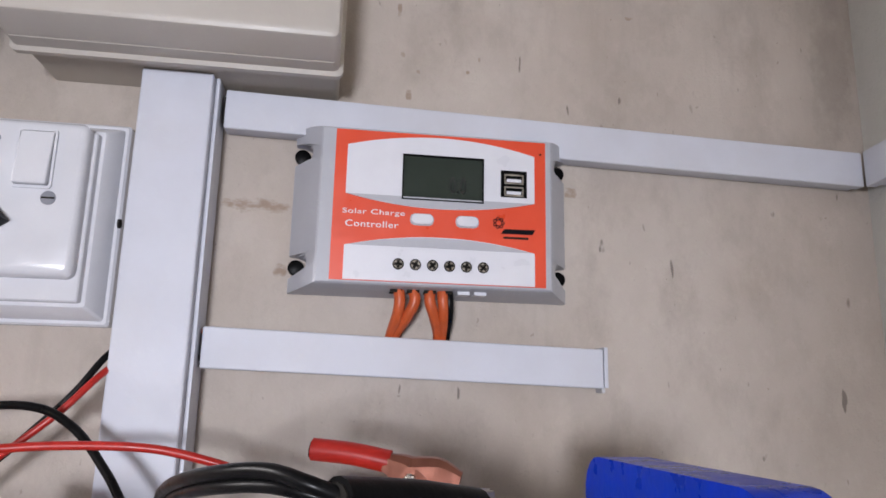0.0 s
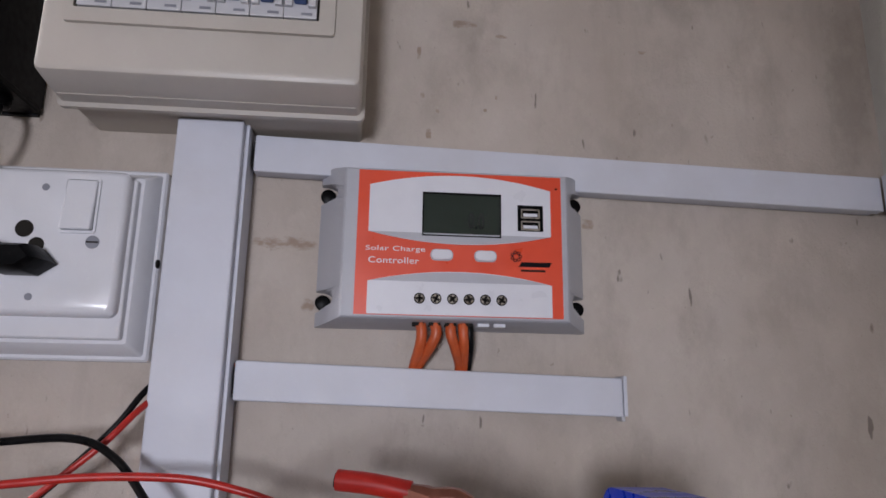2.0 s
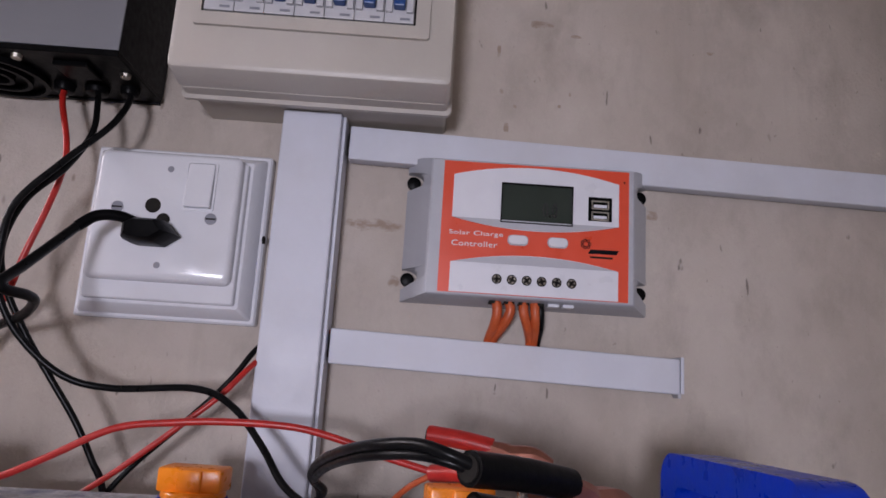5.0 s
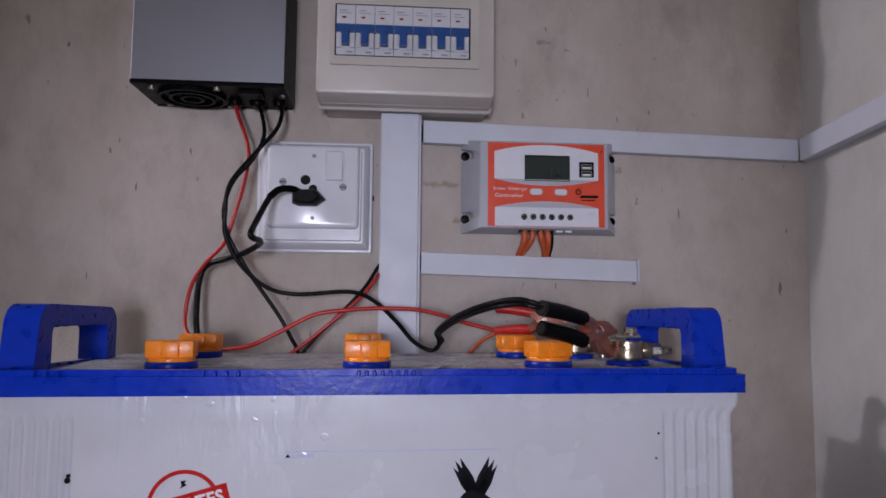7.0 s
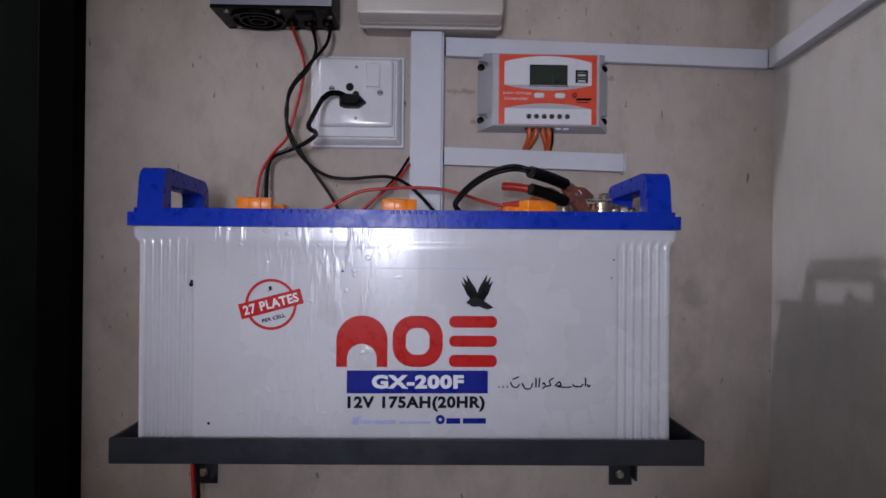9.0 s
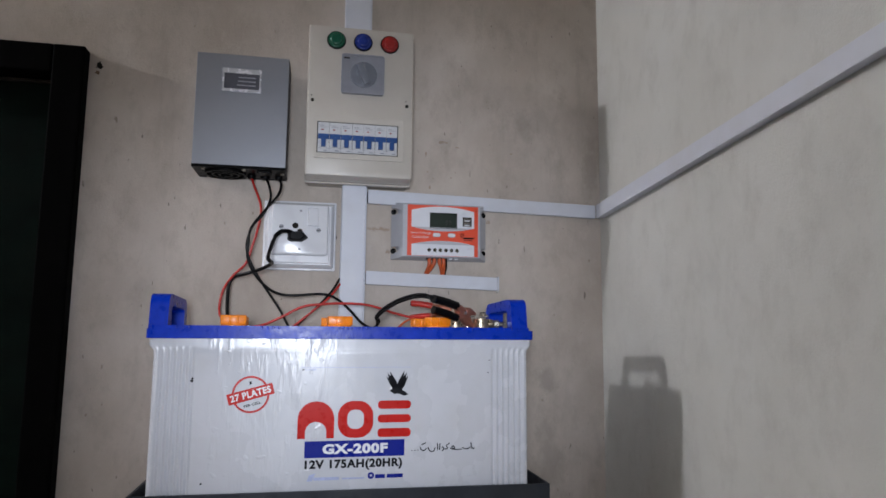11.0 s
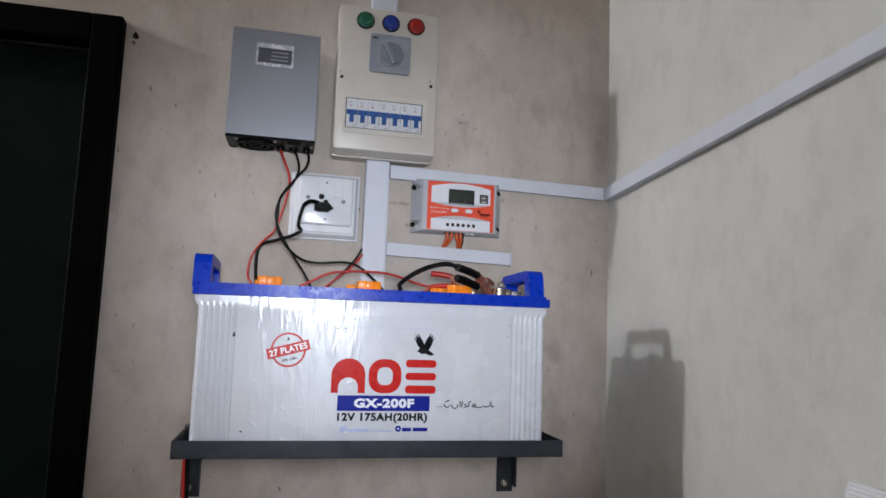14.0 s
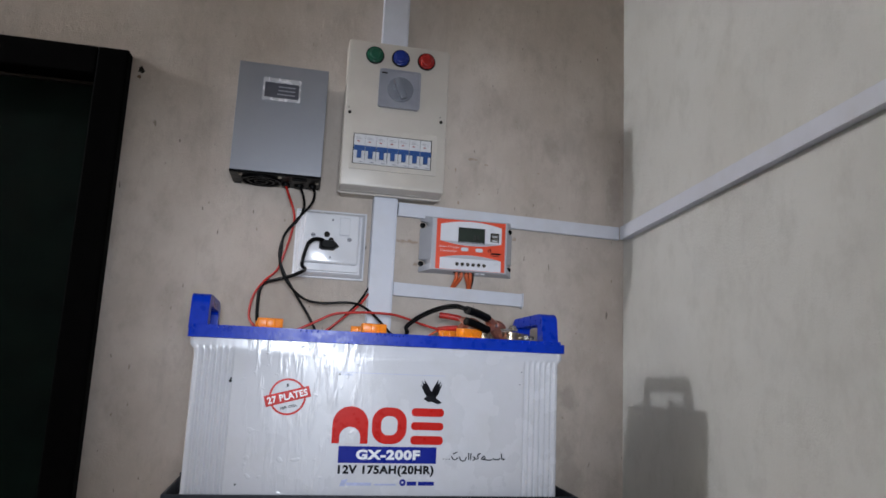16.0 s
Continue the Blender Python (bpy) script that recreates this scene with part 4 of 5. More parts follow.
for x in (0.0425, 0.2045):
    s = part("lid_screw", cyl((x, DY - 0.0012, 2.0525), (x, DY + 0.0006, 2.0525), 0.0030, None, 14), M_DARK, dbx, smooth=True)
    part("screw_mark", cyl((x - 0.002, DY - 0.0008, 2.0610), (x - 0.002, DY + 0.0006, 2.0610), 0.0011, None, 8), M_DARK, s)
dbx.location.z -= 0.0022

# ---- power socket ----
so = thing("power_socket", (0.028, 0, 1.763), "white switched power socket on a stepped moulded box", "power socket")
X0, X1, Z0, Z1 = -0.0345, 0.0905, 1.7645, 1.8870
ins = lambda d, r: R(X0 + d, X1 - d, Z0 + d, Z1 - d, r)
b = stepped(((ins(0, 0.002), -0.0006), (ins(0, 0.002), -0.0075), (ins(0.0012, 0.002), -0.0090), (ins(0.0030, 0.002), -0.0090), (ins(0.0034, 0.002), -0.0105), (ins(0.0085, 0.002), -0.0205), (ins(0.0095, 0.002), -0.0215), (ins(0.0115, 0.002), -0.0215), (ins(0.0118, 0.002), -0.0260), (ins(0.0125, 0.002), -0.0268)))
part("surround", b, M_SOCKET, so, "stepped white moulded surround", smooth=True)
pl = lambda d, r: R(-0.0205 + d, 0.0765 - d, 1.7885 + d, 1.8775 - d, r)
plate = part("face_plate", stepped(((pl(0, 0.005), -0.0264), (pl(0, 0.005), -0.0315), (pl(0.0015, 0.005), -0.0340), (pl(0.0035, 0.004), -0.0348))), M_SOCKET, so, "glossy white socket plate", smooth=True)
FY = -0.0348
part("rocker_rim", ring(R(0.0400, 0.0610, 1.8375, 1.8720, 0.002), R(0.0413, 0.0597, 1.8388, 1.8707, 0.0015), FY - 0.0014, FY + 0.0004), M_SOCKET, plate)
b = box(0.0417, 0.0593, FY - 0.0022, FY + 0.0003, 1.8392, 1.8703, 0.0008)
for v in b.verts:
    if v.co.z < 1.85 and v.co.y < FY:
        v.co.y -= 0.0032
part("rocker", b, M_SOCKET, plate)
for x, z, r, mm in ((0.0205, 1.8395, 0.0052, M_DARK), (0.0285, 1.8300, 0.0045, M_DARK)):
    part("pin_hole", cyl((x, FY - 0.0005, z), (x, FY + 0.0006, z), r, None, 20), mm, plate, smooth=True)
for x, z in ((0.0600, 1.8325), (-0.0030, 1.8370)):
    s = part("fixing_screw", cyl((x, FY - 0.0006, z), (x, FY + 0.0006, z), 0.0040, None, 18), M_SWPLATE, plate, smooth=True)
    part("screw_slot", box(x - 0.0035, x + 0.0035, FY - 0.0009, FY - 0.0005, z - 0.0005, z + 0.0005), M_DARK, s)
for x, z in ((0.0290, 1.8655), (0.0285, 1.7990)):
    part("recess", cyl((x, FY - 0.0003, z), (x, FY + 0.0006, z), 0.0022, None, 14), M_SWPLATE, plate)
part("box_hole", cyl((0.0918, -0.012, 1.8250), (0.0905, -0.012, 1.8250), 0.0028, None, 10), M_DARK, so)
# plug with its cord
pg = thing("plug", (0.02, -0.045, 1.815), "black moulded two-pin plug pushed into the socket", "plug")
b = bmesh.new()
prof = ((FY - 0.0006, 0.0150, 0.0078), (FY - 0.010, 0.0152, 0.0082), (FY - 0.019, 0.0130, 0.0074), (FY - 0.023, 0.0100, 0.0055))
rows = []
for y, hw, hh in prof:
    rows.append([b.verts.new((0.0235 + px, y, 1.8190 + pz)) for px, pz in ((-hw, -hh * 0.7), (-hw * 0.6, -hh), (hw * 0.6, -hh), (hw * 1.25, -hh * 0.1), (hw * 0.7, hh), (-hw * 0.5, hh), (-hw, hh * 0.6))])
for p, q in zip(rows, rows[1:]):
    for i in range(7):
        b.faces.new((p[i], p[(i + 1) % 7], q[(i + 1) % 7], q[i]))
b.faces.new(rows[0])
b.faces.new(rows[-1])
part("plug_body", b, M_BLACK, pg, smooth=True)
part("cord_sleeve", tube([(0.018, -0.050, 1.8235), (0.009, -0.056, 1.8260), (-0.002, -0.062, 1.8240), (-0.0105, -0.067, 1.8155)], 0.0036, 12), M_BLACK, pg, smooth=True)

# ---- charge controller ----
cc = thing("charge_controller", (0.279, 0, 1.79), "grey solar charge controller with a red-orange and white face", "charge controller")
CX0, CX1, CZ0, CZ1, CY = 0.1895, 0.3650, 1.7887, 1.8922, -0.0340


def notched(x0, x1, z0, z1, d, r=0.0070):
    """Outline with four rounded screw notches in its short sides."""
    pts = []
    for x, s, zs in ((x1, 1, (z0 + 0.016, z1 - 0.016)), (x0, -1, (z1 - 0.016, z0 + 0.016))):
        pts.append((x, zs[0] - 0.016 * (1 if s > 0 else -1)))
        for zc in zs:
            for k in range(9):
                a = radians(-90 + 180 * k / 8) if s > 0 else radians(90 - 180 * k / 8)
                pts.append((x - s * d * math.cos(a), zc + r * math.sin(a) * 1.0))
        pts.append((x, zs[1] + 0.016 * (1 if s > 0 else -1)))
    return pts


b = stepped(((notched(CX0, CX1, CZ0, CZ1, 0.0130), -0.0008), (notched(CX0, CX1, CZ0, CZ1, 0.0130), -0.0060), (notched(CX0 + 0.001, CX1 - 0.001, CZ0, CZ1, 0.0105), -0.0075), (notched(CX0 + 0.0095, CX1 - 0.0095, CZ0 + 0.0015, CZ1 - 0.0020, 0.0022, 0.0050), -0.0220), (notched(CX0 + 0.0165, CX1 - 0.0165, CZ0 + 0.0035, CZ1 - 0.0050, 0.0002, 0.004), CY + 0.0012), (notched(CX0 + 0.0180, CX1 - 0.0180, CZ0 + 0.0045, CZ1 - 0.0060, 0.0001, 0.004), CY)))
body = part("housing", b, M_CTL, cc)
for x in (CX0 + 0.0042, CX1 - 0.0042):
    for z in (CZ0 + 0.016, CZ1 - 0.016):
        part("mounting_screw", cyl((x, -0.0050, z), (x, -0.0006, z), 0.0050, None, 14, 0.0008), M_BLACK, cc, smooth=True)
FX0, FX1, FZ0, FZ1 = 0.2150, 0.3438, 1.7942, 1.8857
fu = lambda u: FX0 + u * (FX1 - FX0)
fv = lambda v: FZ1 - v * (FZ1 - FZ0)
face = part("face_film", sheet([(FX0, FZ0), (FX1, FZ0), (FX1, FZ1), (FX0, FZ1)], CY - 0.0004, CY + 0.0003), M_CTL_O, cc, "red-orange printed film")
curve = lambda u0, u1, v0, vm, k=16: [(fu(u0 + (u1 - u0) * i / k), fv(v0 + (vm - v0) * (1 - (2 * i / k - 1) ** 2))) for i in range(k + 1)]
up = curve(0.055, 0.945, 0.105, 0.020) + curve(0.055, 0.945, 0.435, 0.510)[::-1]
part("upper_panel", sheet(up, CY - 0.0010, CY + 0.0002), M_CTL_W, face)
lo = curve(0.06, 0.945, 0.775, 0.700) + [(fu(0.945), fv(0.995)), (fu(0.06), fv(0.995))]
part("lower_panel", sheet(lo, CY - 0.0010, CY + 0.0002), M_CTL_W, face)
# flat grey slivers: shade of the sloping panel edges put into the colour
part("upper_ramp_shade", sheet(curve(0.06, 0.94, 0.437, 0.437) + curve(0.06, 0.94, 0.437, 0.507)[::-1], CY - 0.0013, CY + 0.0002), M_CTL, face)
part("lower_ramp_shade", sheet(curve(0.07, 0.93, 0.772, 0.705) + curve(0.07, 0.93, 0.772, 0.772)[::-1], CY - 0.0013, CY + 0.0002), M_CTL, face)
lcd = part("display", box(fu(0.315), fu(0.695), CY - 0.0012, CY - 0.0006, fv(0.452), fv(0.150), 0.0002), M_LCD, cc, "dark unlit liquid crystal display")
part("display_edge", ring([(fu(0.312), fv(0.456)), (fu(0.698), fv(0.456)), (fu(0.698), fv(0.146)), (fu(0.312), fv(0.146))], [(fu(0.319), fv(0.447)), (fu(0.691), fv(0.447)), (fu(0.691), fv(0.160)), (fu(0.319), fv(0.160))], CY - 0.0016, CY - 0.0010), M_BLACK, lcd)
lettering("display_digits", "0.0", fu(0.535), fu(0.615), fv(0.400), fv(0.285), CY - 0.0012, M_LCD_SEG, lcd, 0, 0.0001)
usb = part("usb_port", box(fu(0.780), fu(0.907), CY - 0.0012, CY - 0.0006, fv(0.400), fv(0.215)), M_BLACK, cc, "black double USB port")
for v in (0.275, 0.360):
    part("usb_shell", ring(R(fu(0.797), fu(0.890), fv(v + 0.034), fv(v - 0.034), 0.0004), R(fu(0.803), fu(0.884), fv(v + 0.024), fv(v - 0.024), 0.0002), CY - 0.0016, CY - 0.0010), M_STEEL, usb)
    part("usb_tongue", box(fu(0.808), fu(0.879), CY - 0.0014, CY - 0.0011, fv(v + 0.020), fv(v - 0.002)), M_CTL_W, usb)
for u in (0.410, 0.622):
    part("button", sheet(R(fu(u - 0.049), fu(u + 0.049), fv(0.617), fv(0.553), 0.0028), CY - 0.0024, CY), M_CTL_W, cc, "white push button", smooth=True)
    part("button_rim", ring(R(fu(u - 0.055), fu(u + 0.055), fv(0.625), fv(0.545), 0.0032), R(fu(u - 0.049), fu(u + 0.049), fv(0.617), fv(0.553), 0.0028), CY - 0.0008, CY), M_CTL, cc)
lettering("face_print", "Solar Charge", fu(0.045), fu(0.330), fv(0.577), fv(0.533), CY - 0.0004, M_WHITE_PRINT, face, 0, 0.00015, 0.004)
lettering("face_print", "Controller", fu(0.060), fu(0.302), fv(0.652), fv(0.610), CY - 0.0004, M_WHITE_PRINT, face, 0, 0.00015, 0.004)
b = sheet([(fu(0.783), fv(0.650)), (fu(0.935), fv(0.648)), (fu(0.948), fv(0.615)), (fu(0.798), fv(0.617))], CY - 0.0006, CY - 0.0002)
part("maker_bar", b, M_BLACK_PRINT, face)
part("maker_bar", box(fu(0.795), fu(0.915), CY - 0.0006, CY - 0.0002, fv(0.682), fv(0.668)), M_DARK, face)
for k in range(7):
    a = 2 * math.pi * k / 7
    part("maker_petal", ring([(fu(0.772) + 0.0026 * math.cos(a) + 0.0012 * math.cos(q * 0.785), fv(0.578) + 0.0026 * math.sin(a) + 0.0012 * math.sin(q * 0.785)) for q in range(8)], [(fu(0.772) + 0.0026 * math.cos(a) + 0.0006 * math.cos(q * 0.785), fv(0.578) + 0.0026 * math.sin(a) + 0.0006 * math.sin(q * 0.785)) for q in range(8)], CY - 0.0006, CY - 0.0002), M_BLACK_PRINT, face)
part("status_light", cyl((fu(0.975), CY - 0.0008, fv(0.085)), (fu(0.975), CY, fv(0.085)), 0.0007, None, 10), M_BLACK, cc)
for k in range(6):
    x = fu(0.307 + k * 0.0785)
    part("screw_well", ring([(x + 0.0034 * math.cos(q * 0.3927), fv(0.885) + 0.0034 * math.sin(q * 0.3927)) for q in range(16)], [(x + 0.0027 * math.cos(q * 0.3927), fv(0.885) + 0.0027 * math.sin(q * 0.3927)) for q in range(16)], CY - 0.0014, CY - 0.0006), M_BLACK, cc)
    s = part("terminal_screw", cyl((x, CY - 0.0012, fv(0.885)), (x, CY - 0.0005, fv(0.885)), 0.0028, None, 16), M_LEAD, cc)
    b = box(-0.0024, 0.0024, CY - 0.0015, CY - 0.0011, -0.0008, 0.0008)
    box(-0.0008, 0.0008, CY - 0.0015, CY - 0.0011, -0.0024, 0.0024, bm=b)
    bmesh.ops.rotate(b, verts=b.verts, cent=(0, CY, 0), matrix=Matrix.Rotation(radians(25 * k), 3, "Y"))
    bmesh.ops.translate(b, verts=b.verts, vec=(x, 0, fv(0.885)))
    part("screw_cross", b, M_DARK, s)
    part("wire_inlet", box(x - 0.0036, x + 0.0036, -0.027, -0.019, CZ0 + 0.0005, CZ0 + 0.0030), M_DARK if k < 4 else M_CTL_W, cc)


# ---- wires and cables ----
def cable(name, pts, r, material, label, group="", category="cable", seg=12):
    ob = part(name, tube(pts, r, seg, 9, wobble=0.03), material, None, smooth=True)
    return tagged(ob, label, category, group)


wires = "wires below the charge controller"
for x0, x1, m, bend in ((0.2555, 0.2535, M_ORANGE_CABLE, 0.0015), (0.2640, 0.2560, M_ORANGE_CABLE, 0.0020), (0.2755, 0.2825, M_ORANGE_CABLE, -0.0005), (0.2825, 0.2850, M_ORANGE_CABLE, 0.0005), (0.2862, 0.2872, M_RUBBER, 0.0005)):
    cable("wire", [(x0, -0.023, 1.7935), (x0 + bend, -0.0245, 1.7850), ((x0 + x1) / 2 + bend, -0.021, 1.7755), (x1, -0.010, 1.7655), (x1 - 0.001, -0.006, 1.7560)], 0.0034 if m == M_ORANGE_CABLE else 0.0026, m, "orange insulated wire entering the trunking" if m == M_ORANGE_CABLE else "black insulated wire entering the trunking", wires, "wire")
for z, m in ((1.7630, M_ORANGE_CABLE), (1.7490, M_RED_CABLE)):
    cable("wire_end", [(0.1395, -0.008, z), (0.1425, -0.0085, z), (0.1460, -0.0085, z)], 0.0024, m, "cut red wire end at the trunking", "wire ends", "wire")

cable("cable", [(-0.0570, -0.026, 1.9230), (-0.0520, -0.034, 1.9080), (-0.0400, -0.042, 1.8770), (-0.0370, -0.046, 1.8560), (-0.0410, -0.050, 1.8270), (-0.0480, -0.052, 1.7990), (-0.0580, -0.048, 1.7700), (-0.0780, -0.040, 1.7500), (-0.0930, -0.034, 1.7270), (-0.0985, -0.033, 1.6980), (-0.0930, -0.044, 1.6800), (-0.0760, -0.058, 1.6690), (-0.0560, -0.072, 1.6640), (-0.0380, -0.080, 1.6655), (-0.0200, -0.086, 1.6690), (0.0050, -0.086, 1.6810), (0.0380, -0.085, 1.6980), (0.0690, -0.083, 1.7030), (0.1010, -0.080, 1.7050), (0.1380, -0.078, 1.7040), (0.1660, -0.076, 1.6980), (0.1880, -0.075, 1.6910), (0.2190, -0.0745, 1.6835)], 0.0021, M_RED_CABLE, "thin red cable from the inverter arching over the battery lid", "inverter cables")
cable("cable", [(-0.0340, -0.026, 1.9230), (-0.0270, -0.036, 1.9090), (-0.0220, -0.046, 1.8830), (-0.0310, -0.054, 1.8560), (-0.0480, -0.061, 1.8320), (-0.0560, -0.063, 1.8030), (-0.0520, -0.060, 1.7780), (-0.0360, -0.056, 1.7480), (-0.0200, -0.052, 1.7240), (-0.0020, -0.048, 1.6980), (0.0110, -0.046, 1.6750), (0.0190, -0.042, 1.6550), (0.024, -0.036, 1.60)], 0.0021, M_RUBBER, "black cable hanging from the inverter behind the battery", "inverter cables")
cable("cable", [(-0.0110, -0.026, 1.9230), (-0.0060, -0.036, 1.9100), (-0.0100, -0.048, 1.8880), (-0.0300, -0.059, 1.8590), (-0.0500, -0.068, 1.8270), (-0.0530, -0.069, 1.7980), (-0.0525, -0.066, 1.7750), (-0.0390, -0.060, 1.7480), (-0.0130, -0.052, 1.7250), (0.0175, -0.048, 1.7185), (0.0700, -0.052, 1.7215), (0.0960, -0.058, 1.7120), (0.1180, -0.070, 1.6920), (0.1340, -0.082, 1.6740), (0.1490, -0.091, 1.6655), (0.1575, -0.098, 1.6680), (0.1585, -0.106, 1.6760), (0.1555, -0.118, 1.6840), (0.1640, -0.155, 1.6955), (0.1775, -0.195, 1.7050), (0.1930, -0.222, 1.7110), (0.2080, -0.236, 1.7135), (0.2190, -0.243, 1.7115), (0.2320, -0.242, 1.7065)], 0.0022, M_RUBBER, "thick black cable looping to the battery clamp", "inverter cables")
cable("cable", [(0.1545, -0.096, 1.6660), (0.1615, -0.107, 1.6750), (0.1580, -0.122, 1.6825), (0.1670, -0.158, 1.6930), (0.1800, -0.197, 1.7020), (0.1940, -0.223, 1.7075), (0.2085, -0.236, 1.7098), (0.2200, -0.241, 1.7085), (0.2320, -0.240, 1.7050)], 0.0019, M_RUBBER, "black twin cable strand beside the clamp lead", "inverter cables")
cable("cable", [(-0.0100, -0.066, 1.8165), (-0.0135, -0.082, 1.8020), (-0.0165, -0.104, 1.7840), (-0.0170, -0.120, 1.7730), (-0.0150, -0.118, 1.7690), (-0.0120, -0.103, 1.7680), (-0.0150, -0.090, 1.7655), (-0.0330, -0.068, 1.7590), (-0.0580, -0.048, 1.7530), (-0.0760, -0.038, 1.7480), (-0.0845, -0.036, 1.7340), (-0.0850, -0.041, 1.7000), (-0.0820, -0.044, 1.6720), (-0.076, -0.036, 1.62), (-0.08, -0.03, 1.55)], 0.0030, M_RUBBER, "black cord of the plug hanging behind the battery", "plug cord", "cord")
cable("cable", [(0.1040, -0.018, 1.7470), (0.0960, -0.034, 1.7350), (0.0830, -0.042, 1.7180), (0.0620, -0.045, 1.6990), (0.0300, -0.047, 1.6720), (0.0040, -0.048, 1.6520), (-0.03, -0.046, 1.62)], 0.0019, M_RED_CABLE, "red cable running from behind the trunking to the battery", "battery leads")
cable("cable", [(0.1040, -0.014, 1.7580), (0.0965, -0.027, 1.7460), (0.0850, -0.033, 1.7270), (0.0640, -0.037, 1.7030), (0.0350, -0.039, 1.6740), (0.0200, -0.041, 1.6550), (0.0, -0.042, 1.63)], 0.0019, M_RUBBER, "black cable running from behind the trunking to the battery", "battery leads")
cable("cable", [(0.1850, -0.050, 1.6500), (0.1960, -0.062, 1.6640), (0.2060, -0.071, 1.6745), (0.2200, -0.0760, 1.6830)], 0.0018, M_ORANGE_CABLE, "orange cable rising to the red clamp", "battery leads")
for dx, m, nm in ((0.0, M_RED_CABLE, "red"), (0.0060, M_RUBBER, "black")):
    cable("cable", [(-0.150 + dx, -0.052, 1.60), (-0.1645 + dx, -0.055, 1.52), (-0.1690 + dx, -0.052, 1.47), (-0.1710 + dx, -0.045, 1.43), (-0.1790 + dx, -0.034, 1.38), (-0.1770 + dx, -0.032, 1.32), (-0.1740 + dx, -0.030, 1.20), (-0.175 + dx, -0.03, 0.9)], 0.0028, m, nm + " cable dropping past the shelf end", "cables below the shelf")


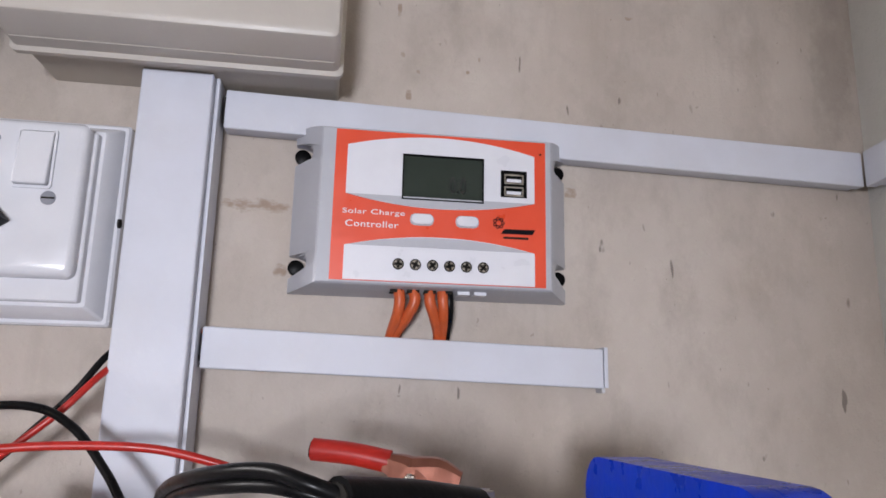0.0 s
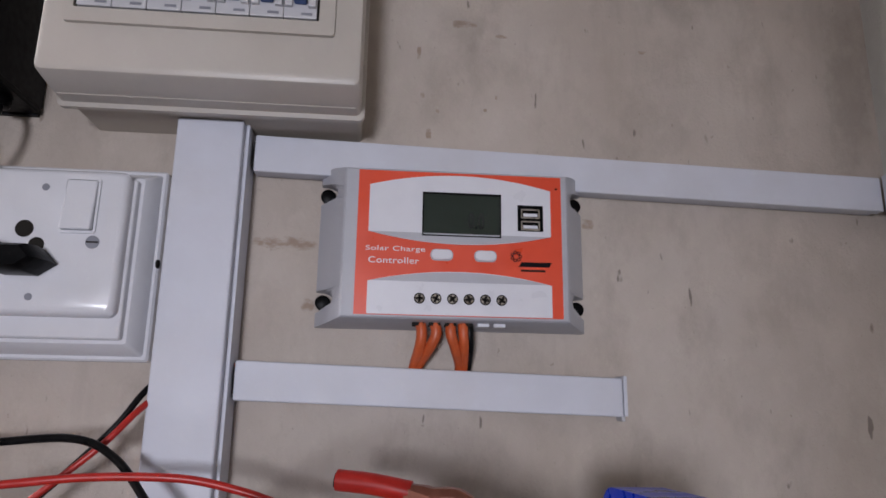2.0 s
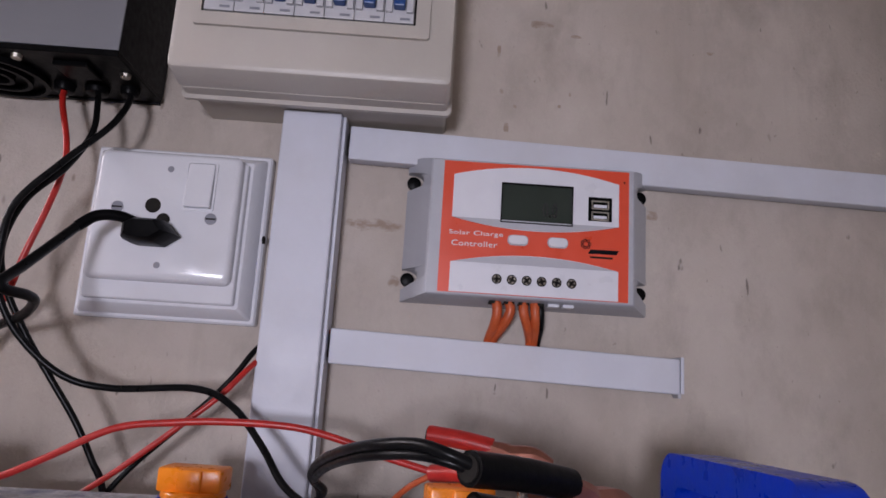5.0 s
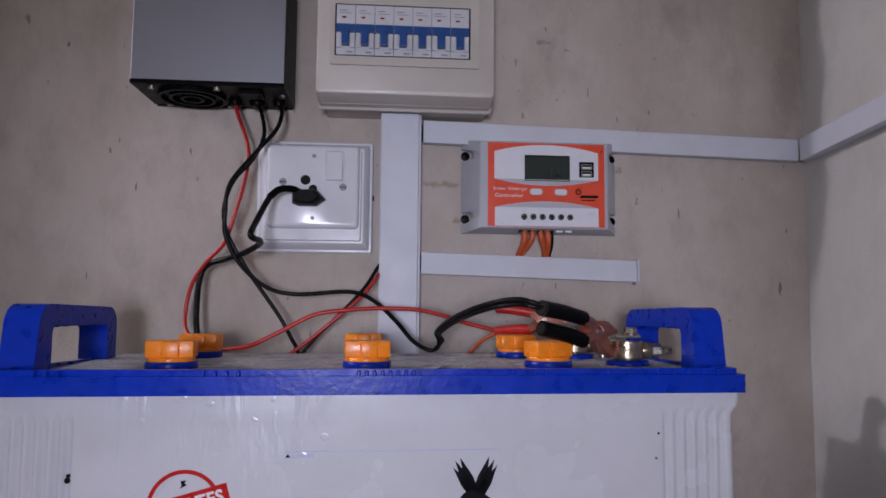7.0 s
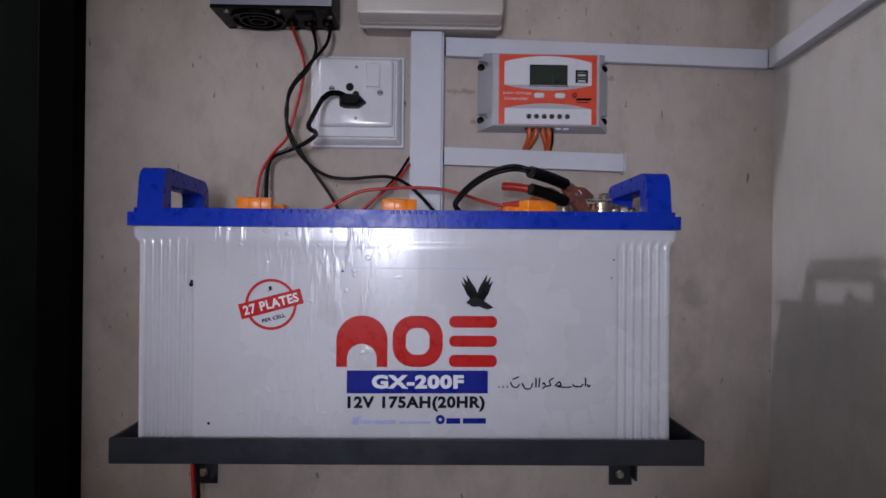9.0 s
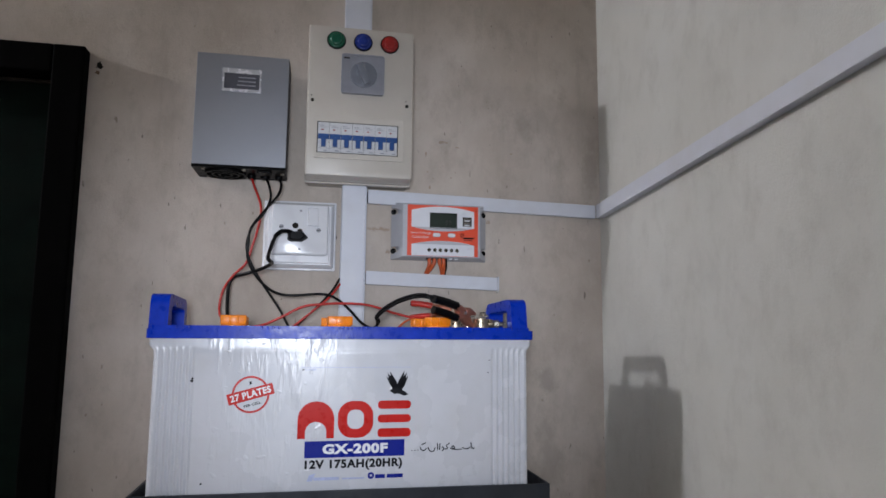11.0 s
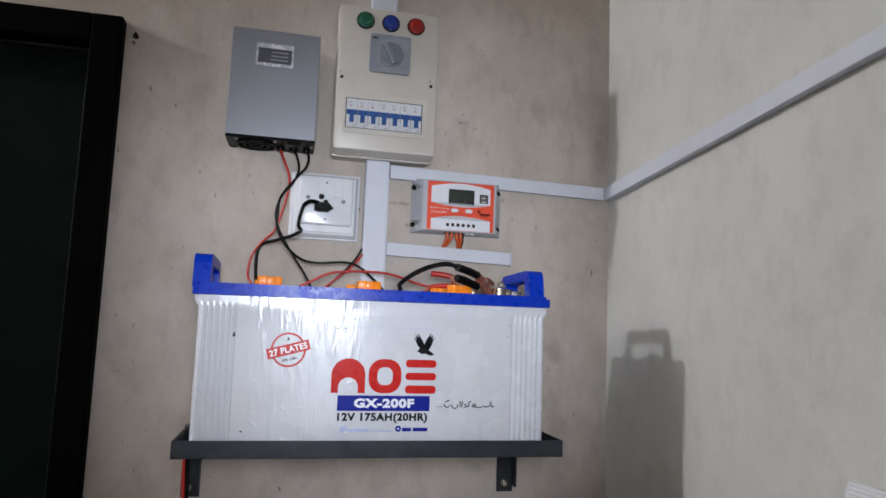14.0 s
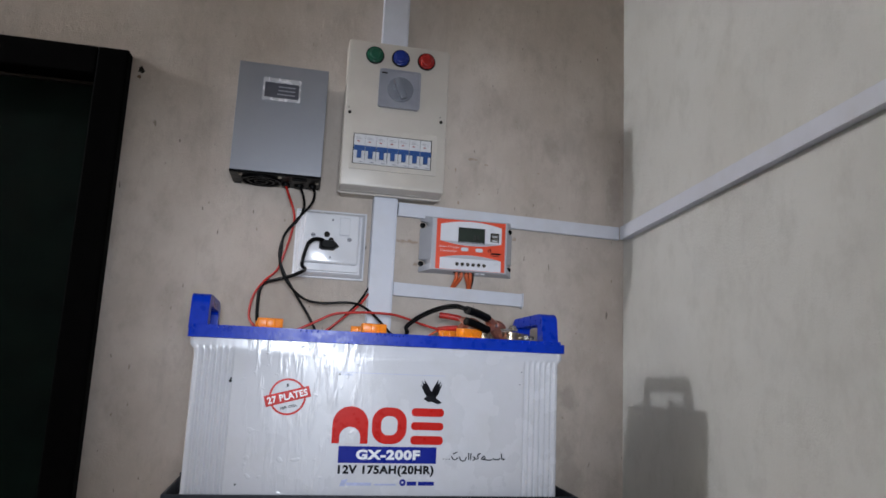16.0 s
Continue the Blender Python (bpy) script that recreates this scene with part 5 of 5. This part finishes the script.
# ---- battery clamps ----
def clamp(name, label, ends, mids, pivot, tips, sleeve, r):
    """A crocodile clamp: two sleeved handles, two pressed jaws with curled sides and a spring on a pivot pin."""
    root = thing(name, tuple(tips[1]), label, "battery clamp")
    pivot = Vector(pivot)
    side = Vector((0, 0, 1)).cross((Vector(tips[0]) - pivot).normalized()).normalized()
    for k, e in enumerate(ends):
        e, mid, tip = Vector(e), Vector(mids[k]), Vector(tips[k])
        along = (e - mid).normalized()
        part("sleeve", tube([e, e.lerp(mid, 0.5) + Vector((0, 0, 0.0008)), mid], r, 14, 6), sleeve, root, smooth=True)
        part("sleeve_end", cyl(e, e + along * 0.0008, r * 0.75, None, 12), M_DARK, root)
        b = bmesh.new()
        rows = []
        knee = pivot + Vector((0, 0, 0.0020 if k == 0 else -0.0020))
        line = smooth_path([mid + along * 0.002, mid.lerp(knee, 0.55), knee, knee.lerp(tip, 0.55) + Vector((0, 0, 0.0016 if k == 0 else -0.0012)), tip], 4)
        for i, c in enumerate(line):
            tt = i / (len(line) - 1)
            hw = 0.0046 + 0.0022 * math.sin(math.pi * min(1, tt * 1.1))
            hh = 0.0048 + 0.0042 * math.sin(math.pi * tt) if tt < 0.75 else 0.0078 - 0.018 * (tt - 0.75)
            d = (line[min(i + 1, len(line) - 1)] - line[max(i - 1, 0)]).normalized()
            upv = side.cross(d).normalized() * (1 if side.cross(d).z > 0 else -1)
            rows.append([b.verts.new(c + side * (hw * a) + upv * (hh * q * (1 if k == 0 else -1))) for a, q in ((-1, -0.75), (-1, 0.35), (-0.55, 0.75), (0.55, 0.75), (1, 0.35), (1, -0.75))])
        for p, q in zip(rows, rows[1:]):
            for i in range(6):
                b.faces.new((p[i], p[(i + 1) % 6], q[(i + 1) % 6], q[i]))
        b.faces.new(rows[0])
        b.faces.new(rows[-1])
        part("jaw", b, M_COPPER, root, smooth=True)
    part("pivot_pin", cyl(pivot - side * 0.0095, pivot + side * 0.0095, 0.0026, None, 14), M_STEEL, root, smooth=True)
    pts = [pivot + side * (-0.006 + 0.012 * q / 40) + Vector((0.0050 * math.cos(q * 0.8), 0, 0.0050 * math.sin(q * 0.8))) for q in range(41)]
    part("spring", tube(pts, 0.0007, 6, 2), M_COPPER, root, smooth=True)


clamp("battery_clamp", "black-sleeved copper clamp gripping the front battery terminal", ((0.2265, -0.2430, 1.7072), (0.2295, -0.2280, 1.6915)), ((0.2690, -0.2060, 1.6990), (0.2695, -0.2060, 1.6810)), (0.2785, -0.1990, 1.6885), ((0.3010, -0.1850, 1.6880), (0.2960, -0.1880, 1.6680)), M_BLACK, 0.0062)
clamp("battery_clamp", "red-sleeved copper clamp gripping the rear battery terminal", ((0.2142, -0.1005, 1.7065), (0.2180, -0.0760, 1.6830)), ((0.2490, -0.1080, 1.7020), (0.2490, -0.0980, 1.6860)), (0.2590, -0.1095, 1.6955), ((0.2800, -0.1150, 1.6960), (0.2780, -0.1150, 1.6760)), M_RED_CABLE, 0.0050)


# ---- second stepped box, low on the side wall ----
wb = thing("wall_socket_box", (XR, -0.663, 1.34), "white stepped moulded socket box on the side wall", "power socket")
rim = lambda d, r: R(-0.063 + d, 0.063 - d, 1.3390 + d, 1.4640 - d, r)
b = stepped(((rim(0, 0.002), -0.0006), (rim(0, 0.002), -0.0060), (rim(0.0025, 0.002), -0.0075), (rim(0.0030, 0.002), -0.0110), (rim(0.0060, 0.002), -0.0125), (rim(0.0065, 0.002), -0.0165), (rim(0.0095, 0.003), -0.0180), (rim(0.0100, 0.003), -0.0215), (rim(0.0120, 0.003), -0.0230)))
for v in b.verts:
    v.co = (XR + v.co.y, -0.663 - v.co.x, v.co.z)
part("back_box", b, M_SOCKET, wb)
b = stepped(((rim(0.0150, 0.003), -0.0225), (rim(0.0150, 0.003), -0.0255), (rim(0.0165, 0.003), -0.0265)))
for v in b.verts:
    v.co = (XR + v.co.y, -0.663 - v.co.x, v.co.z)
part("face_plate", b, M_SOCKET, wb)
